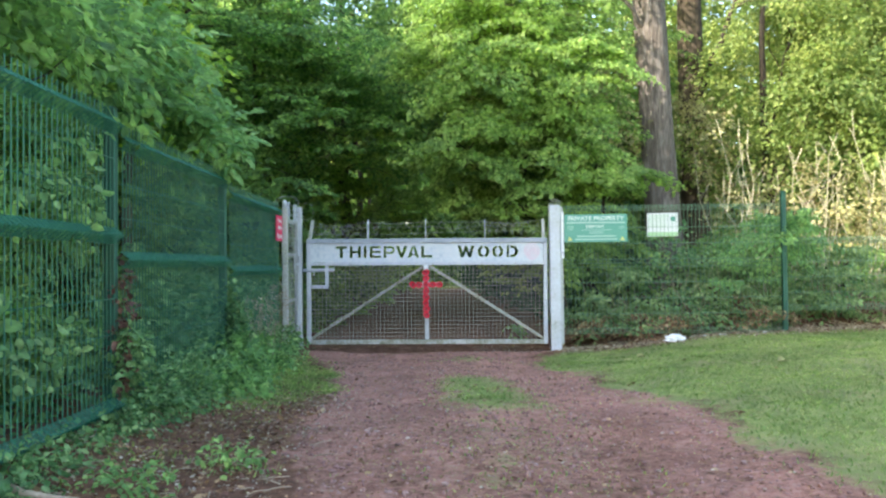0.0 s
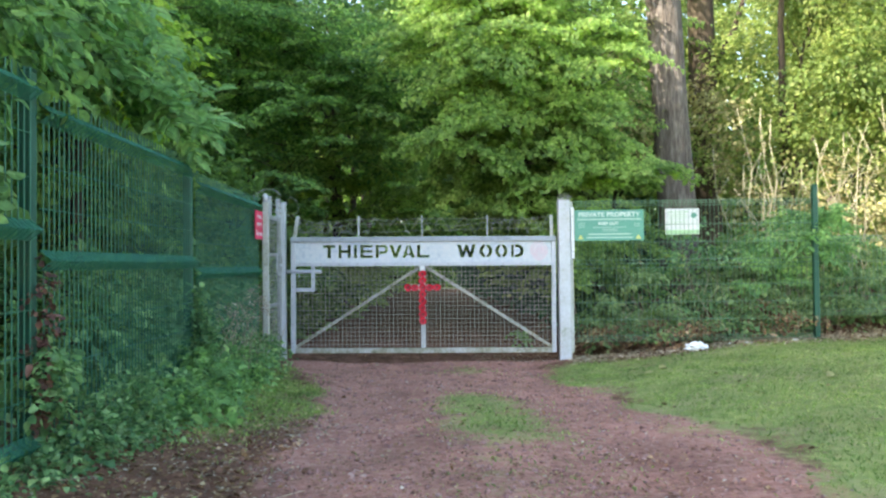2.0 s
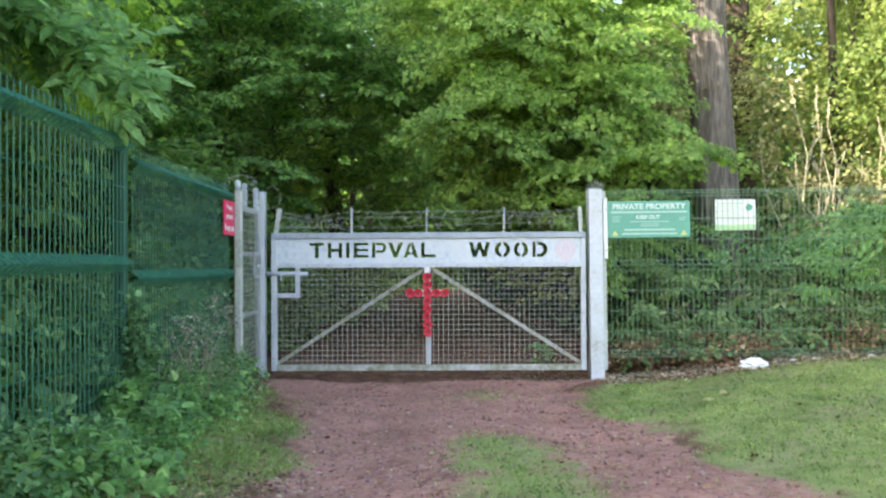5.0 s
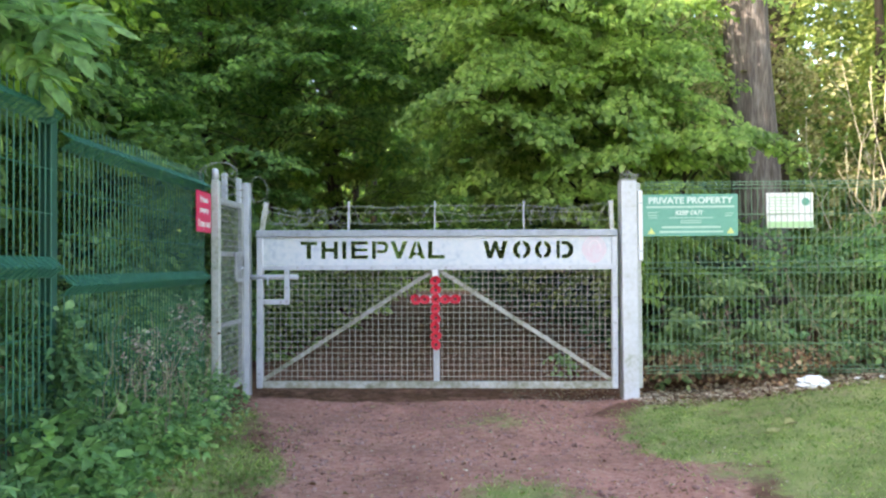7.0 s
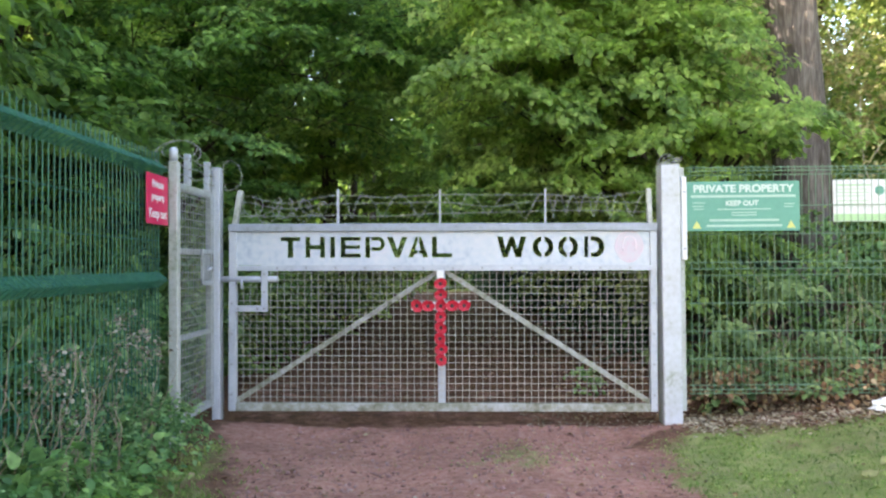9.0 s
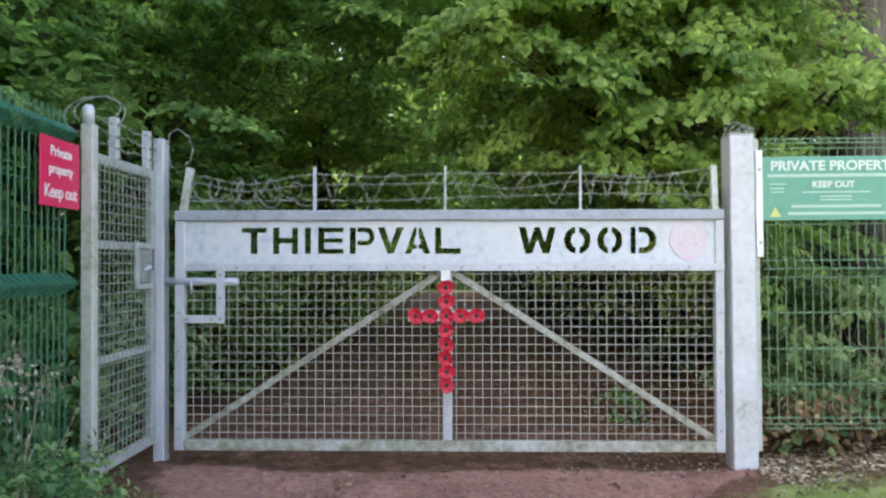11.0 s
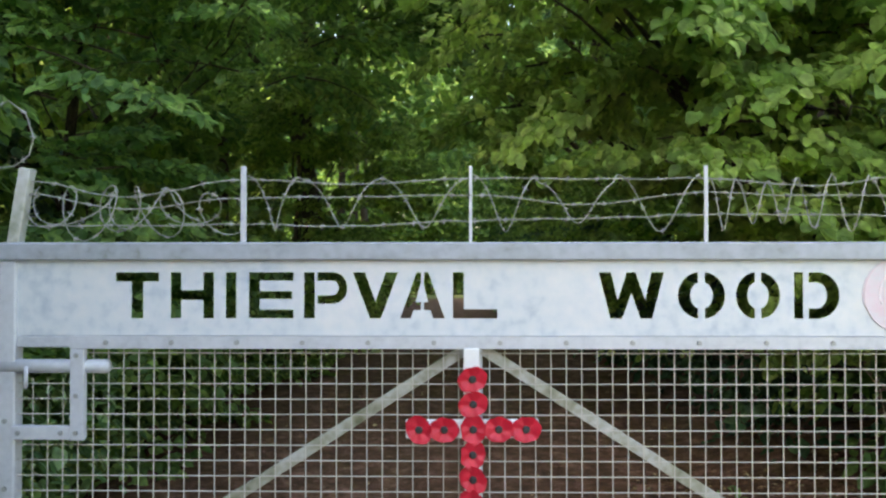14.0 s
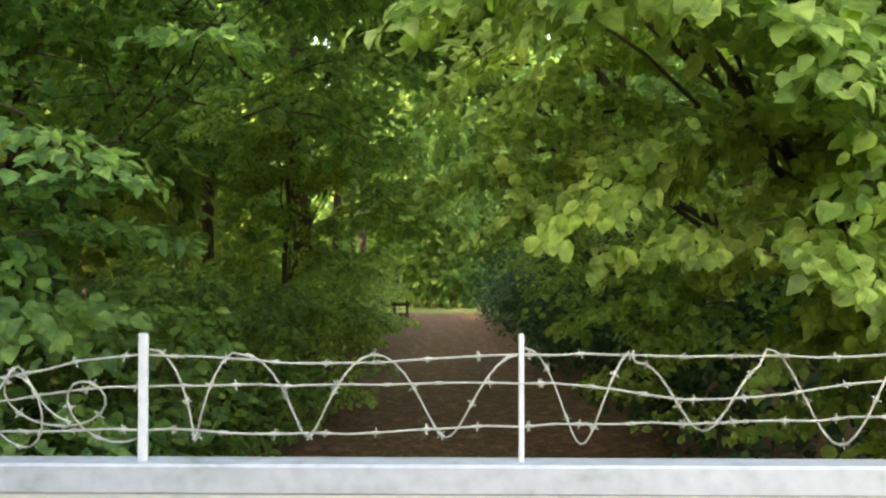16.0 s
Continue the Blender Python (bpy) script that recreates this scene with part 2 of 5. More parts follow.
def ground_mat():
    """Grass, red gravel and leaf soil, by the zones of the ground sheet."""
    m = bpy.data.materials.new("ground_soil")
    m.use_nodes = True
    n, l = m.node_tree.nodes, m.node_tree.links
    b = n["Principled BSDF"]
    co = n.new("ShaderNodeTexCoord")

    def ramp_of(scale, stops, detail=8, rough=0.6):
        t, r = n.new("ShaderNodeTexNoise"), n.new("ShaderNodeValToRGB")
        t.inputs["Scale"].default_value, t.inputs["Detail"].default_value, t.inputs["Roughness"].default_value = scale, detail, rough
        l.new(co.outputs["Object"], t.inputs["Vector"])
        fill_ramp(r, stops)
        l.new(t.outputs[0], r.inputs[0])
        return r, t

    gravel, gn = ramp_of(22, [(0.3, (0.155, 0.072, 0.056)), (0.48, (0.375, 0.187, 0.142)), (0.62, (0.445, 0.264, 0.208)), (0.78, (0.46, 0.37, 0.33))], 10, 0.75)
    grass, _ = ramp_of(7, [(0.3, (0.138, 0.186, 0.050)), (0.5, (0.230, 0.286, 0.086)), (0.72, (0.335, 0.330, 0.142))], 10, 0.7)
    soil, _ = ramp_of(11, [(0.3, (0.048, 0.030, 0.021)), (0.5, (0.150, 0.074, 0.046)), (0.66, (0.245, 0.134, 0.086)), (0.8, (0.36, 0.28, 0.20))], 10, 0.75)
    edge, _ = ramp_of(5, [(0.35, (0, 0, 0)), (0.65, (1, 1, 1))], 10, 0.8)

    def masked(name, lo, hi):
        at, add, mr = n.new("ShaderNodeAttribute"), n.new("ShaderNodeMath"), n.new("ShaderNodeMapRange")
        at.attribute_name = name
        half = n.new("ShaderNodeMath")
        half.operation = "MULTIPLY_ADD"
        l.new(edge.outputs[0], half.inputs[0])
        half.inputs[1].default_value, half.inputs[2].default_value = 0.6, -0.3
        l.new(at.outputs["Fac"], add.inputs[0])
        l.new(half.outputs[0], add.inputs[1])
        mr.inputs["From Min"].default_value, mr.inputs["From Max"].default_value = lo, hi
        l.new(add.outputs[0], mr.inputs["Value"])
        return mr

    def mixed(f, a, c):
        x = n.new("ShaderNodeMix")
        x.data_type = "RGBA"
        l.new(f.outputs[0], x.inputs[0])
        l.new(a.outputs[0] if a.type != "MIX" else a.outputs[2], x.inputs[6])
        l.new(c.outputs[0] if c.type != "MIX" else c.outputs[2], x.inputs[7])
        return x

    broad, _ = ramp_of(1.6, [(0.3, (0.60, 0.58, 0.56)), (0.52, (0.95, 0.93, 0.92)), (0.7, (1.18, 1.12, 1.10))], 6, 0.7)

    def varied(c):
        x = n.new("ShaderNodeMix")
        x.data_type, x.blend_type = "RGBA", "MULTIPLY"
        x.inputs[0].default_value = 1.0
        l.new(c.outputs[0], x.inputs[6])
        l.new(broad.outputs[0], x.inputs[7])
        return x

    thatch, _ = ramp_of(2.0, [(0.50, (0, 0, 0)), (0.70, (0.85, 0.85, 0.85))], 8, 0.75)
    tan, _ = ramp_of(30, [(0.3, (0.20, 0.16, 0.085)), (0.7, (0.38, 0.33, 0.19))], 6, 0.7)
    gravel, grass = varied(gravel), varied(grass)
    worn = n.new("ShaderNodeMix")
    worn.data_type = "RGBA"
    l.new(thatch.outputs[0], worn.inputs[0])
    l.new(grass.outputs[2], worn.inputs[6])
    l.new(tan.outputs[0], worn.inputs[7])
    grass = worn
    base = mixed(masked("track", 0.35, 0.65), soil, gravel)
    base = mixed(masked("grass", 0.35, 0.7), base, grass)
    l.new(base.outputs[2], b.inputs["Base Color"])
    b.inputs["Roughness"].default_value = 0.9
    b.inputs["Specular IOR Level"].default_value = 0.2
    bp = n.new("ShaderNodeBump")
    bp.inputs["Strength"].default_value, bp.inputs["Distance"].default_value = 0.7, 0.02
    l.new(gn.outputs[0], bp.inputs["Height"])
    l.new(bp.outputs[0], b.inputs["Normal"])
    return m


GROUND = ground_mat()


# ---- mesh helpers ----
class Geo:
    """Collects vertices and faces of one mesh."""

    def __init__(self):
        self.v, self.f = [], []

    def add(self, v, f):
        k = len(self.v)
        self.v += [tuple(p) for p in v]
        self.f += [tuple(i + k for i in q) for q in f]
        return self

    def box(self, x0, x1, y0, y1, z0, z1, b=0.004, turn=None):
        """A box with chamfered edges."""
        b = min(b, abs(x1 - x0) * 0.3, abs(y1 - y0) * 0.3, abs(z1 - z0) * 0.3)
        bm = bmesh.new()
        bmesh.ops.create_cube(bm, size=1)
        for p in bm.verts:
            p.co = Vector(((x0 + x1) / 2 + p.co.x * (x1 - x0), (y0 + y1) / 2 + p.co.y * (y1 - y0), (z0 + z1) / 2 + p.co.z * (z1 - z0)))
        bmesh.ops.bevel(bm, geom=bm.edges[:], offset=b, segments=1, affect="EDGES")
        if turn is not None:
            bm.transform(turn)
        bm.verts.index_update()
        self.add([p.co[:] for p in bm.verts], [[p.index for p in q.verts] for q in bm.faces])
        bm.free()
        return self

    def tube(self, pts, r, n=6, caps=True):
        """A tube along points; r is one radius or one for each point."""
        pts = [Vector(p) for p in pts]
        rs = [r] * len(pts) if not hasattr(r, "__len__") else r
        v, f = [], []
        for i, p in enumerate(pts):
            d = (pts[min(i + 1, len(pts) - 1)] - pts[max(i - 1, 0)]).normalized()
            ref = Vector((0, 1, 0)) if abs(d.y) < 0.9 else Vector((1, 0, 0))
            a = d.cross(ref).normalized()
            c = d.cross(a)
            for k in range(n):
                t = 2 * math.pi * k / n
                v.append(p + (a * math.cos(t) + c * math.sin(t)) * rs[i])
        for i in range(len(pts) - 1):
            for k in range(n):
                k2 = (k + 1) % n
                f.append((i * n + k, i * n + k2, i * n + n + k2, i * n + n + k))
        if caps:
            f.append(tuple(range(n - 1, -1, -1)))
            f.append(tuple(range((len(pts) - 1) * n, len(pts) * n)))
        return self.add(v, f)

    def mesh(self, name, material, smooth=False):
        me = bpy.data.meshes.new(name)
        me.from_pydata(self.v, [], self.f)
        me.materials.append(material)
        if smooth:
            me.shade_smooth()
        return me


def thing(name, loc, label, category, group="", kind="", turn=(0, 0, 0)):
    ob = new(name)
    ob.matrix_world = pose(*loc, *turn)
    ob.empty_display_size = 0.1
    return tagged(ob, label, category, group, kind)


def part(name, geo, material, parent, label="", smooth=False):
    me = geo if isinstance(geo, bpy.types.Mesh) else geo.mesh(name, material, smooth)
    ob = new(name, me)
    ob.parent = parent
    return tagged(ob, label)


def solid(name, geo, material, label, category, group="", kind="", smooth=False):
    return tagged(new(name, geo.mesh(name, material, smooth)), label, category, group, kind)


def quads_mesh(name, verts, faces4, material):
    """A mesh straight from arrays of points and four-cornered faces."""
    me = bpy.data.meshes.new(name)
    nv, nf = len(verts), len(faces4)
    me.vertices.add(nv)
    me.vertices.foreach_set("co", np.ascontiguousarray(verts, dtype=np.float32).ravel())
    me.loops.add(nf * 4)
    me.loops.foreach_set("vertex_index", np.ascontiguousarray(faces4, dtype=np.int32).ravel())
    me.polygons.add(nf)
    me.polygons.foreach_set("loop_start", np.arange(0, nf * 4, 4, dtype=np.int32))
    me.polygons.foreach_set("loop_total", np.full(nf, 4, dtype=np.int32))
    me.update(calc_edges=True)
    me.materials.append(material)
    return me


RNG = np.random.default_rng(7)


def unit(a):
    return a / np.maximum(np.linalg.norm(a, axis=-1, keepdims=True), 1e-9)


PLAIN_SHAPE = np.array([(0, 0, 0), (-0.42, 0.30, 0.10), (-0.34, 0.70, 0.07), (0, 1, -0.06), (0.34, 0.70, 0.07), (0.42, 0.30, 0.10)])
PLAIN_FACES = np.array([[0, 3, 2, 1], [0, 5, 4, 3]])
ROUND_SHAPE = np.array([(0, 0, 0), (0, 0.46, -0.01), (0, 1.05, -0.16), (-0.30, 0.07, 0.05), (-0.48, 0.42, 0.08), (-0.31, 0.80, -0.02), (0.30, 0.07, 0.05), (0.48, 0.42, 0.08), (0.31, 0.80, -0.02)])
ROUND_FACES = np.array([[0, 1, 4, 3], [1, 2, 5, 4], [0, 6, 7, 1], [1, 7, 8, 2]])


def leaf_mesh(name, pos, along, normal, size, material, wide=0.75, rounded=False):
    """Folded leaves: one at each place, with its own direction, face and length."""
    n = len(pos)
    along = unit(along)
    side = unit(np.cross(along, normal))
    up = np.cross(side, along)
    shape, faces = (ROUND_SHAPE, ROUND_FACES) if rounded else (PLAIN_SHAPE, PLAIN_FACES)
    m = len(shape)
    w = wide * RNG.uniform(0.75, 1.2, n)
    s = np.asarray(size) * np.ones(n)
    fold = RNG.uniform(-0.4, 2.6, n)[:, None, None]
    uneven = 1 + (RNG.normal(0, 0.07, (n, m, 1)) if rounded else 0)
    v = pos[:, None, :] + s[:, None, None] * uneven * (shape[None, :, 0:1] * w[:, None, None] * side[:, None, :] + shape[None, :, 1:2] * along[:, None, :] + shape[None, :, 2:3] * fold * up[:, None, :])
    k = (np.arange(n) * m)[:, None, None]
    me = quads_mesh(name, v.reshape(-1, 3), (k + faces[None]).reshape(-1, 4), material)
    if rounded:
        me.shade_smooth()
    return me


def sprays(centres, outward, per, reach, size, droop=0.45, flat=1.8):
    """Leaves in sprays: per leaves along each drooping twig. Gives place, direction and face."""
    n = len(centres)
    d = unit(outward + RNG.normal(0, 0.55, (n, 3)) + np.array([0, 0, -droop]))
    face = unit(np.array([0, 0, 1.0]) + 0.5 * outward + RNG.normal(0, 0.45, (n, 3)))
    side = unit(np.cross(d, face))
    t = RNG.uniform(-0.2, 1, (n, per))
    lr = RNG.choice([-1.0, 1.0], (n, per)) * RNG.uniform(0.15, 1, (n, per))
    pos = centres[:, None] + reach * (t[..., None] * d[:, None] + 0.45 * lr[..., None] * side[:, None]) + RNG.normal(0, reach * 0.12, (n, per, 3))
    pos[..., 2] -= reach * 0.25 * t ** 2
    along = d[:, None] * 0.6 + lr[..., None] * side[:, None] + RNG.normal(0, 0.35, (n, per, 3)) + np.array([0, 0, -droop])
    nor = face[:, None] * flat + RNG.normal(0, 0.38, (n, per, 3))
    return pos.reshape(-1, 3), along.reshape(-1, 3), nor.reshape(-1, 3), size * RNG.uniform(0.55, 1.25, n * per)


def in_blobs(blobs, count, shell=0.55, clumped=True):
    """Spray starts in ellipsoids (x, y, z, rx, ry, rz), thick towards their skins, in layered clumps with gaps between."""
    b = np.array(blobs, float)
    vol = (b[:, 3] * b[:, 4] + b[:, 4] * b[:, 5] + b[:, 3] * b[:, 5])
    many = int(count * 1.75) if clumped else count
    pick = RNG.choice(len(b), many, p=vol / vol.sum())
    u = unit(RNG.normal(0, 1, (many, 3)))
    r = shell + (1 - shell) * RNG.uniform(0, 1, many) ** 0.6
    r *= 1 + 0.16 * np.sin(u[:, 0] * 5 + pick) * np.cos(u[:, 2] * 6 + pick * 2)
    pos = b[pick, :3] + u * r[:, None] * b[pick, 3:]
    if clumped:
        q = (pos - b[pick, :3]) / b[pick, 3:].mean(1)[:, None]
        dense = np.sin(4.1 * q[:, 0] + 1.7 * np.sin(2.3 * q[:, 2]) + pick) + np.sin(4.3 * q[:, 1] + 1.9 * pick) + 1.3 * np.sin(7.0 * q[:, 2] + 1.2 * np.sin(2.1 * q[:, 0]) + 2.7 * pick)
        keep = np.argsort(-(dense + RNG.normal(0, 0.5, many)))[:count]
        pos, u = pos[keep], u[keep]
    return pos, u


def boughs(blobs, count, twigs, per, size, droop=0.30, hang=0.0):
    """Leaves on flat drooping boughs, tier over tier: twigs to both sides of each bough, leaves along each twig. Gives also the boughs' lines."""
    b = np.array(blobs, float)
    vol = b[:, 3] * b[:, 4] + b[:, 4] * b[:, 5] + b[:, 3] * b[:, 5]
    pick = RNG.choice(len(b), count, p=vol / vol.sum())
    off = RNG.uniform(-0.5, 0.5, (count, 3))
    off[:, 2] = RNG.uniform(-0.95, 0.95, count)
    start = b[pick, :3] + off * b[pick, 3:]
    ang = RNG.uniform(0, 2 * math.pi, count)
    d = np.stack([np.cos(ang), np.sin(ang) - 0.45, 0.22 + RNG.normal(0, 0.12, count)], -1)
    d = unit(d + 0.6 * off * np.array([1, 1, 0.0]))
    ln = (0.25 + 0.45 * (b[pick, 3] + b[pick, 4]) * np.sqrt(1 - 0.75 * off[:, 2] ** 2)) * RNG.uniform(0.7, 1.25, count)
    roll = RNG.normal(0, 0.30, count)
    side = unit(np.cross(d, np.array([0, 0, 1.0])))
    face = unit(np.cross(side, d) + roll[:, None] * side)
    side = unit(np.cross(d, face))

    def along_line(t):
        q = start[:, None] + d[:, None] * (ln[:, None] * t)[..., None]
        q[..., 2] -= droop * ln[:, None] * t ** 2
        return q

    t = 0.12 + 0.88 * (np.arange(twigs)[None] + RNG.uniform(0, 1, (count, twigs))) / twigs
    lr = np.where(np.arange(twigs) % 2 == 0, 1.0, -1.0)[None, :, None, None]
    tl = (ln[:, None] * 0.42 * (1 - 0.62 * t) + 0.05)[..., None, None] * RNG.uniform(0.7, 1.2, (count, twigs, 1, 1))
    u = (np.arange(per) + 1.0) / per
    u = u[None, None, :, None]
    way = lr * 0.85 * side[:, None, None] + 0.55 * d[:, None, None]
    pos = along_line(t)[:, :, None] + way * tl * u + RNG.normal(0, 0.022, (count, twigs, per, 3))
    pos[..., 2] -= (0.30 * tl * u ** 2)[..., 0]
    flip = np.where(np.arange(per) % 2 == 0, 1.0, -1.0)[None, None, :, None]
    al = 0.7 * way + 0.6 * flip * np.cross(way, face[:, None, None]) + RNG.normal(0, 0.28, pos.shape) + np.array([0, 0, -0.42 - 0.5 * hang])
    nor = face[:, None, None] + RNG.normal(0, 0.30, pos.shape) + 0.25 * d[:, None, None] + hang * np.array([0, -1.0, 0])
    lines = along_line(np.linspace(0, 0.95, 5)[None].repeat(count, 0))
    n = count * twigs * per
    return pos.reshape(n, 3), al.reshape(n, 3), nor.reshape(n, 3), size * RNG.uniform(0.55, 1.2, n), lines


def limb_points(a, b, sag=0.0, n=7, wob=0.06, seed=0):
    rr = random.Random(seed)
    a, b = Vector(a), Vector(b)
    out = []
    for i in range(n):
        t = i / (n - 1)
        p = a.lerp(b, t)
        p.z += sag * math.sin(math.pi * t)
        if 0 < i:
            p += Vector((rr.uniform(-wob, wob), rr.uniform(-wob, wob), rr.uniform(-wob, wob))) * (b - a).length * 0.5
        out.append(p)
    return out


def tree(name, base, top, radius, blobs, count, per, leaf, material, label, bark=None, reach=0.45, lobed=0.75, limbs=True, category="tree", group="woodland trees", shell=0.55, rounded=False, tiers=0, droop=0.30, hang=0.0):
    """A tapered trunk, limbs out to each mass of leaves, and a crown of sprays, or of boughs with tiers twigs each."""
    bark = bark or BARK_DARK
    t = thing(name, base, label, category, group)
    o = Vector(base)
    g = Geo()
    k = sum(map(ord, label)) + int(base[0] * 10) + int(base[1] * 10)
    pts = limb_points((0, 0, -0.1), Vector(top) - o, 0, 9, 0.02, k)
    g.tube(pts, [radius * (1.25 if i == 0 else 1.0 - 0.07 * i) for i in range(9)], 12)
    part("trunk", g, bark, t, "", True)
    if limbs:
        for j, b in enumerate(blobs):
            c = Vector(b[:3]) - o
            h = min(max(c.z * 0.55 / max(pts[-1].z, 0.1), 0.12), 0.95)
            start = pts[min(int(h * 8), 8)]
            g = Geo().tube(limb_points(start, c, 0.15, 7, 0.05, k + j), [radius * f for f in (0.42, 0.36, 0.3, 0.24, 0.18, 0.12, 0.07)], 7)
            for s in range(5):
                u = Vector((math.cos(s * 2.4 + j), math.sin(s * 2.4 + j), 0.35 * math.sin(s * 3 + j))) * 0.8
                e = c + Vector((u.x * b[3], u.y * b[4], u.z * b[5]))
                g.tube(limb_points(start.lerp(c, 0.55 + 0.09 * s), e, 0.05, 6, 0.07, k + j * 7 + s), [radius * f for f in (0.15, 0.12, 0.09, 0.07, 0.05, 0.03)], 5)
            part("limb", g, bark, t, "", True)
    if tiers:
        p, a, nn, s, lines = boughs(blobs, count, tiers, per, leaf, droop, hang)
        g = Geo()
        for q in lines:
            g.tube([Vector(v) - o for v in q], [0.009, 0.007, 0.005, 0.004, 0.002], 4)
        tagged(part("branchwork", g, bark, t), kind="stuff")
    else:
        c, u = in_blobs(blobs, count, shell)
        p, a, nn, s = sprays(c, u, per, reach, leaf)
    part("crown", leaf_mesh("crown", p - np.array(base), a, nn, s, material, lobed, rounded), None, t)
    return t


# ---- ground ----
def ramp01(a, b, x):
    return np.clip((x - a) / (b - a), 0, 1)


def smooth01(a, b, x):
    t = ramp01(a, b, x)
    return t * t * (3 - 2 * t)


def wave(x, y, f, s=0.0):
    return np.sin(x * f + s + 1.3 * np.sin(y * f * 0.7 + s)) * np.cos(y * f * 0.9 - s + 1.1 * np.sin(x * f * 0.6))


def fence_x(y):
    return -2.09 + 0.031 * (9.03 - y)


def ground_z(x, y):
    x, y = np.asarray(x, float), np.asarray(y, float)
    z = np.interp(y, [-4, 3, 6.5, 9.2, 10.2, 16, 40], [0.16, 0.14, 0.04, -0.05, -0.05, 0.0, 0.0])
    z = z + 0.22 * smooth01(0.9, 4.5, x) * smooth01(1.5, 7.5, y) + 0.012 * np.maximum(x - 4.5, 0) * (y < 60)
    z = z + 0.12 * smooth01(-1.3, -2.1, x) * (1 - 0.7 * smooth01(7.5, 9, y))
    z = z - 0.025 * np.exp(-((x + 0.75) / 0.35) ** 2) * (y < 9.5) - 0.025 * np.exp(-((x - 0.65) / 0.3) ** 2) * (y < 9.5)
    z = z + 0.24 * smooth01(1.0, 2.3, x) * smooth01(10.15, 10.9, y) * smooth01(14.5, 12.5, y)
    return z + 0.012 * wave(x, y, 2.3) + 0.008 * wave(x, y, 6.1, 2)


RIGHT_Y, RIGHT_X = [-3, 3.2, 4.0, 5.1, 6.8, 8.2, 9.1, 9.7], [1.9, 1.50, 1.46, 1.30, 0.97, 0.80, 0.78, 1.2]
LEFT_Y, LEFT_X = [-3, 3.3, 4.2, 4.9, 5.6, 6.5, 7.5, 8.4, 9.2, 9.8], [-0.8, -0.85, -0.95, -1.08, -1.1, -1.05, -1.2, -1.5, -1.75, -1.9]


def zones(x, y):
    """How much red gravel track and how much grass there is at a place."""
    right, left = np.interp(y, RIGHT_Y, RIGHT_X), np.interp(y, LEFT_Y, LEFT_X)
    near = y < 9.8
    wob = 0.14 * wave(x, y, 3.1, 1) + 0.08 * wave(x, y, 8.3, 4)
    track_near = ramp01(-0.12, 0.12, right + 0.4 * (y < 9.2) - x + wob) * ramp01(-0.25, 0.2, x - left + wob)
    mid = -0.8 * smooth01(12, 26, y)
    track_far = ramp01(-0.4, 0.3, np.interp(y, [9.8, 12, 18, 30, 50], [2.3, 2.3, 2.0, 1.6, 1.6]) - np.abs(x - mid) + wob)
    track_near = track_near * (1 - 0.42 * smooth01(5.8, 3.6, y))
    track = np.where(near, track_near, 0.36 * track_far)
    lawn = ramp01(-0.18, 0.42, x - right + wob) * ramp01(9.75, 9.4, y - 0.10 * (x - 1.3) + wob * 0.5)
    lawn = lawn * (1 - 0.42 * smooth01(0.25, 0.9, wave(x, y, 1.9, 0.6) + 0.5 * wave(x, y, 5.3, 2.2)) * smooth01(2.6, 0.2, x - right))
    tuft = np.exp(-((x - 0.16 - 0.10 * (6.6 - y)) / 0.40) ** 2) * smooth01(5.0, 6.0, y) * smooth01(7.5, 6.9, y) * 0.78
    strip = tuft + 0.42 * np.exp(-((x - 0.1) / 0.5) ** 2) * smooth01(8.2, 8.7, y) * smooth01(9.6, 9.0, y) + 0.36 * np.exp(-((x - 0.30) / 0.6) ** 2) * smooth01(1.5, 3.5, y) * smooth01(6.2, 5.2, y)
    verge = ramp01(0.05, 0.35, left - x + 0.2 + wob) * smooth01(4.2, 6.0, y) * smooth01(9.6, 9.0, y) * 0.66 + 0.40 * np.clip(0.4 + 0.6 * wave(x, y, 4.1, 1.7), 0, 1) * ramp01(0, 0.3, left - x + 0.5) * smooth01(2.4, 3.6, y) * smooth01(4.8, 3.8, y)
    verge = verge * smooth01(-2.2, -1.75, x)
    end = 0.7 * smooth01(33, 36, y)
    grass = np.clip(np.where(near, np.maximum(np.maximum(lawn, strip), verge), end), 0, 1)
    return track, grass


def axis(parts):
    return np.concatenate([np.arange(a, b, s) for a, b, s in parts] + [[parts[-1][1]]])


gx = axis([(-400, -40, 60), (-40, -8, 4), (-8, -3, 0.5), (-3, 5, 0.07), (5, 10, 0.4), (10, 40, 5), (40, 400, 60)])
gy = axis([(-400, -20, 60), (-20, 0, 2), (0, 2, 0.4), (2, 11, 0.07), (11, 20, 0.25), (20, 50, 1.0), (50, 400, 50)])
GX, GY = np.meshgrid(gx, gy)
gv = np.stack([GX, GY, ground_z(GX, GY) + RNG.normal(0, 0.004, GX.shape) * (np.abs(GY - 6) < 5)], -1).reshape(-1, 3)
ii = np.arange(len(gy) - 1)[:, None] * len(gx) + np.arange(len(gx) - 1)[None]
gf = np.stack([ii, ii + 1, ii + 1 + len(gx), ii + len(gx)], -1).reshape(-1, 4)
gm = quads_mesh("ground", gv, gf, GROUND)
gm.shade_smooth()
tr_, gr_ = zones(gv[:, 0], gv[:, 1])
for key, val in (("track", tr_), ("grass", gr_)):
    gm.attributes.new(key, "FLOAT", "POINT").data.foreach_set("value", np.ascontiguousarray(val, dtype=np.float32))
tagged(new("ground", gm), "reddish gravel track, mown lawn and brown woodland leaf soil", "ground", kind="structure")


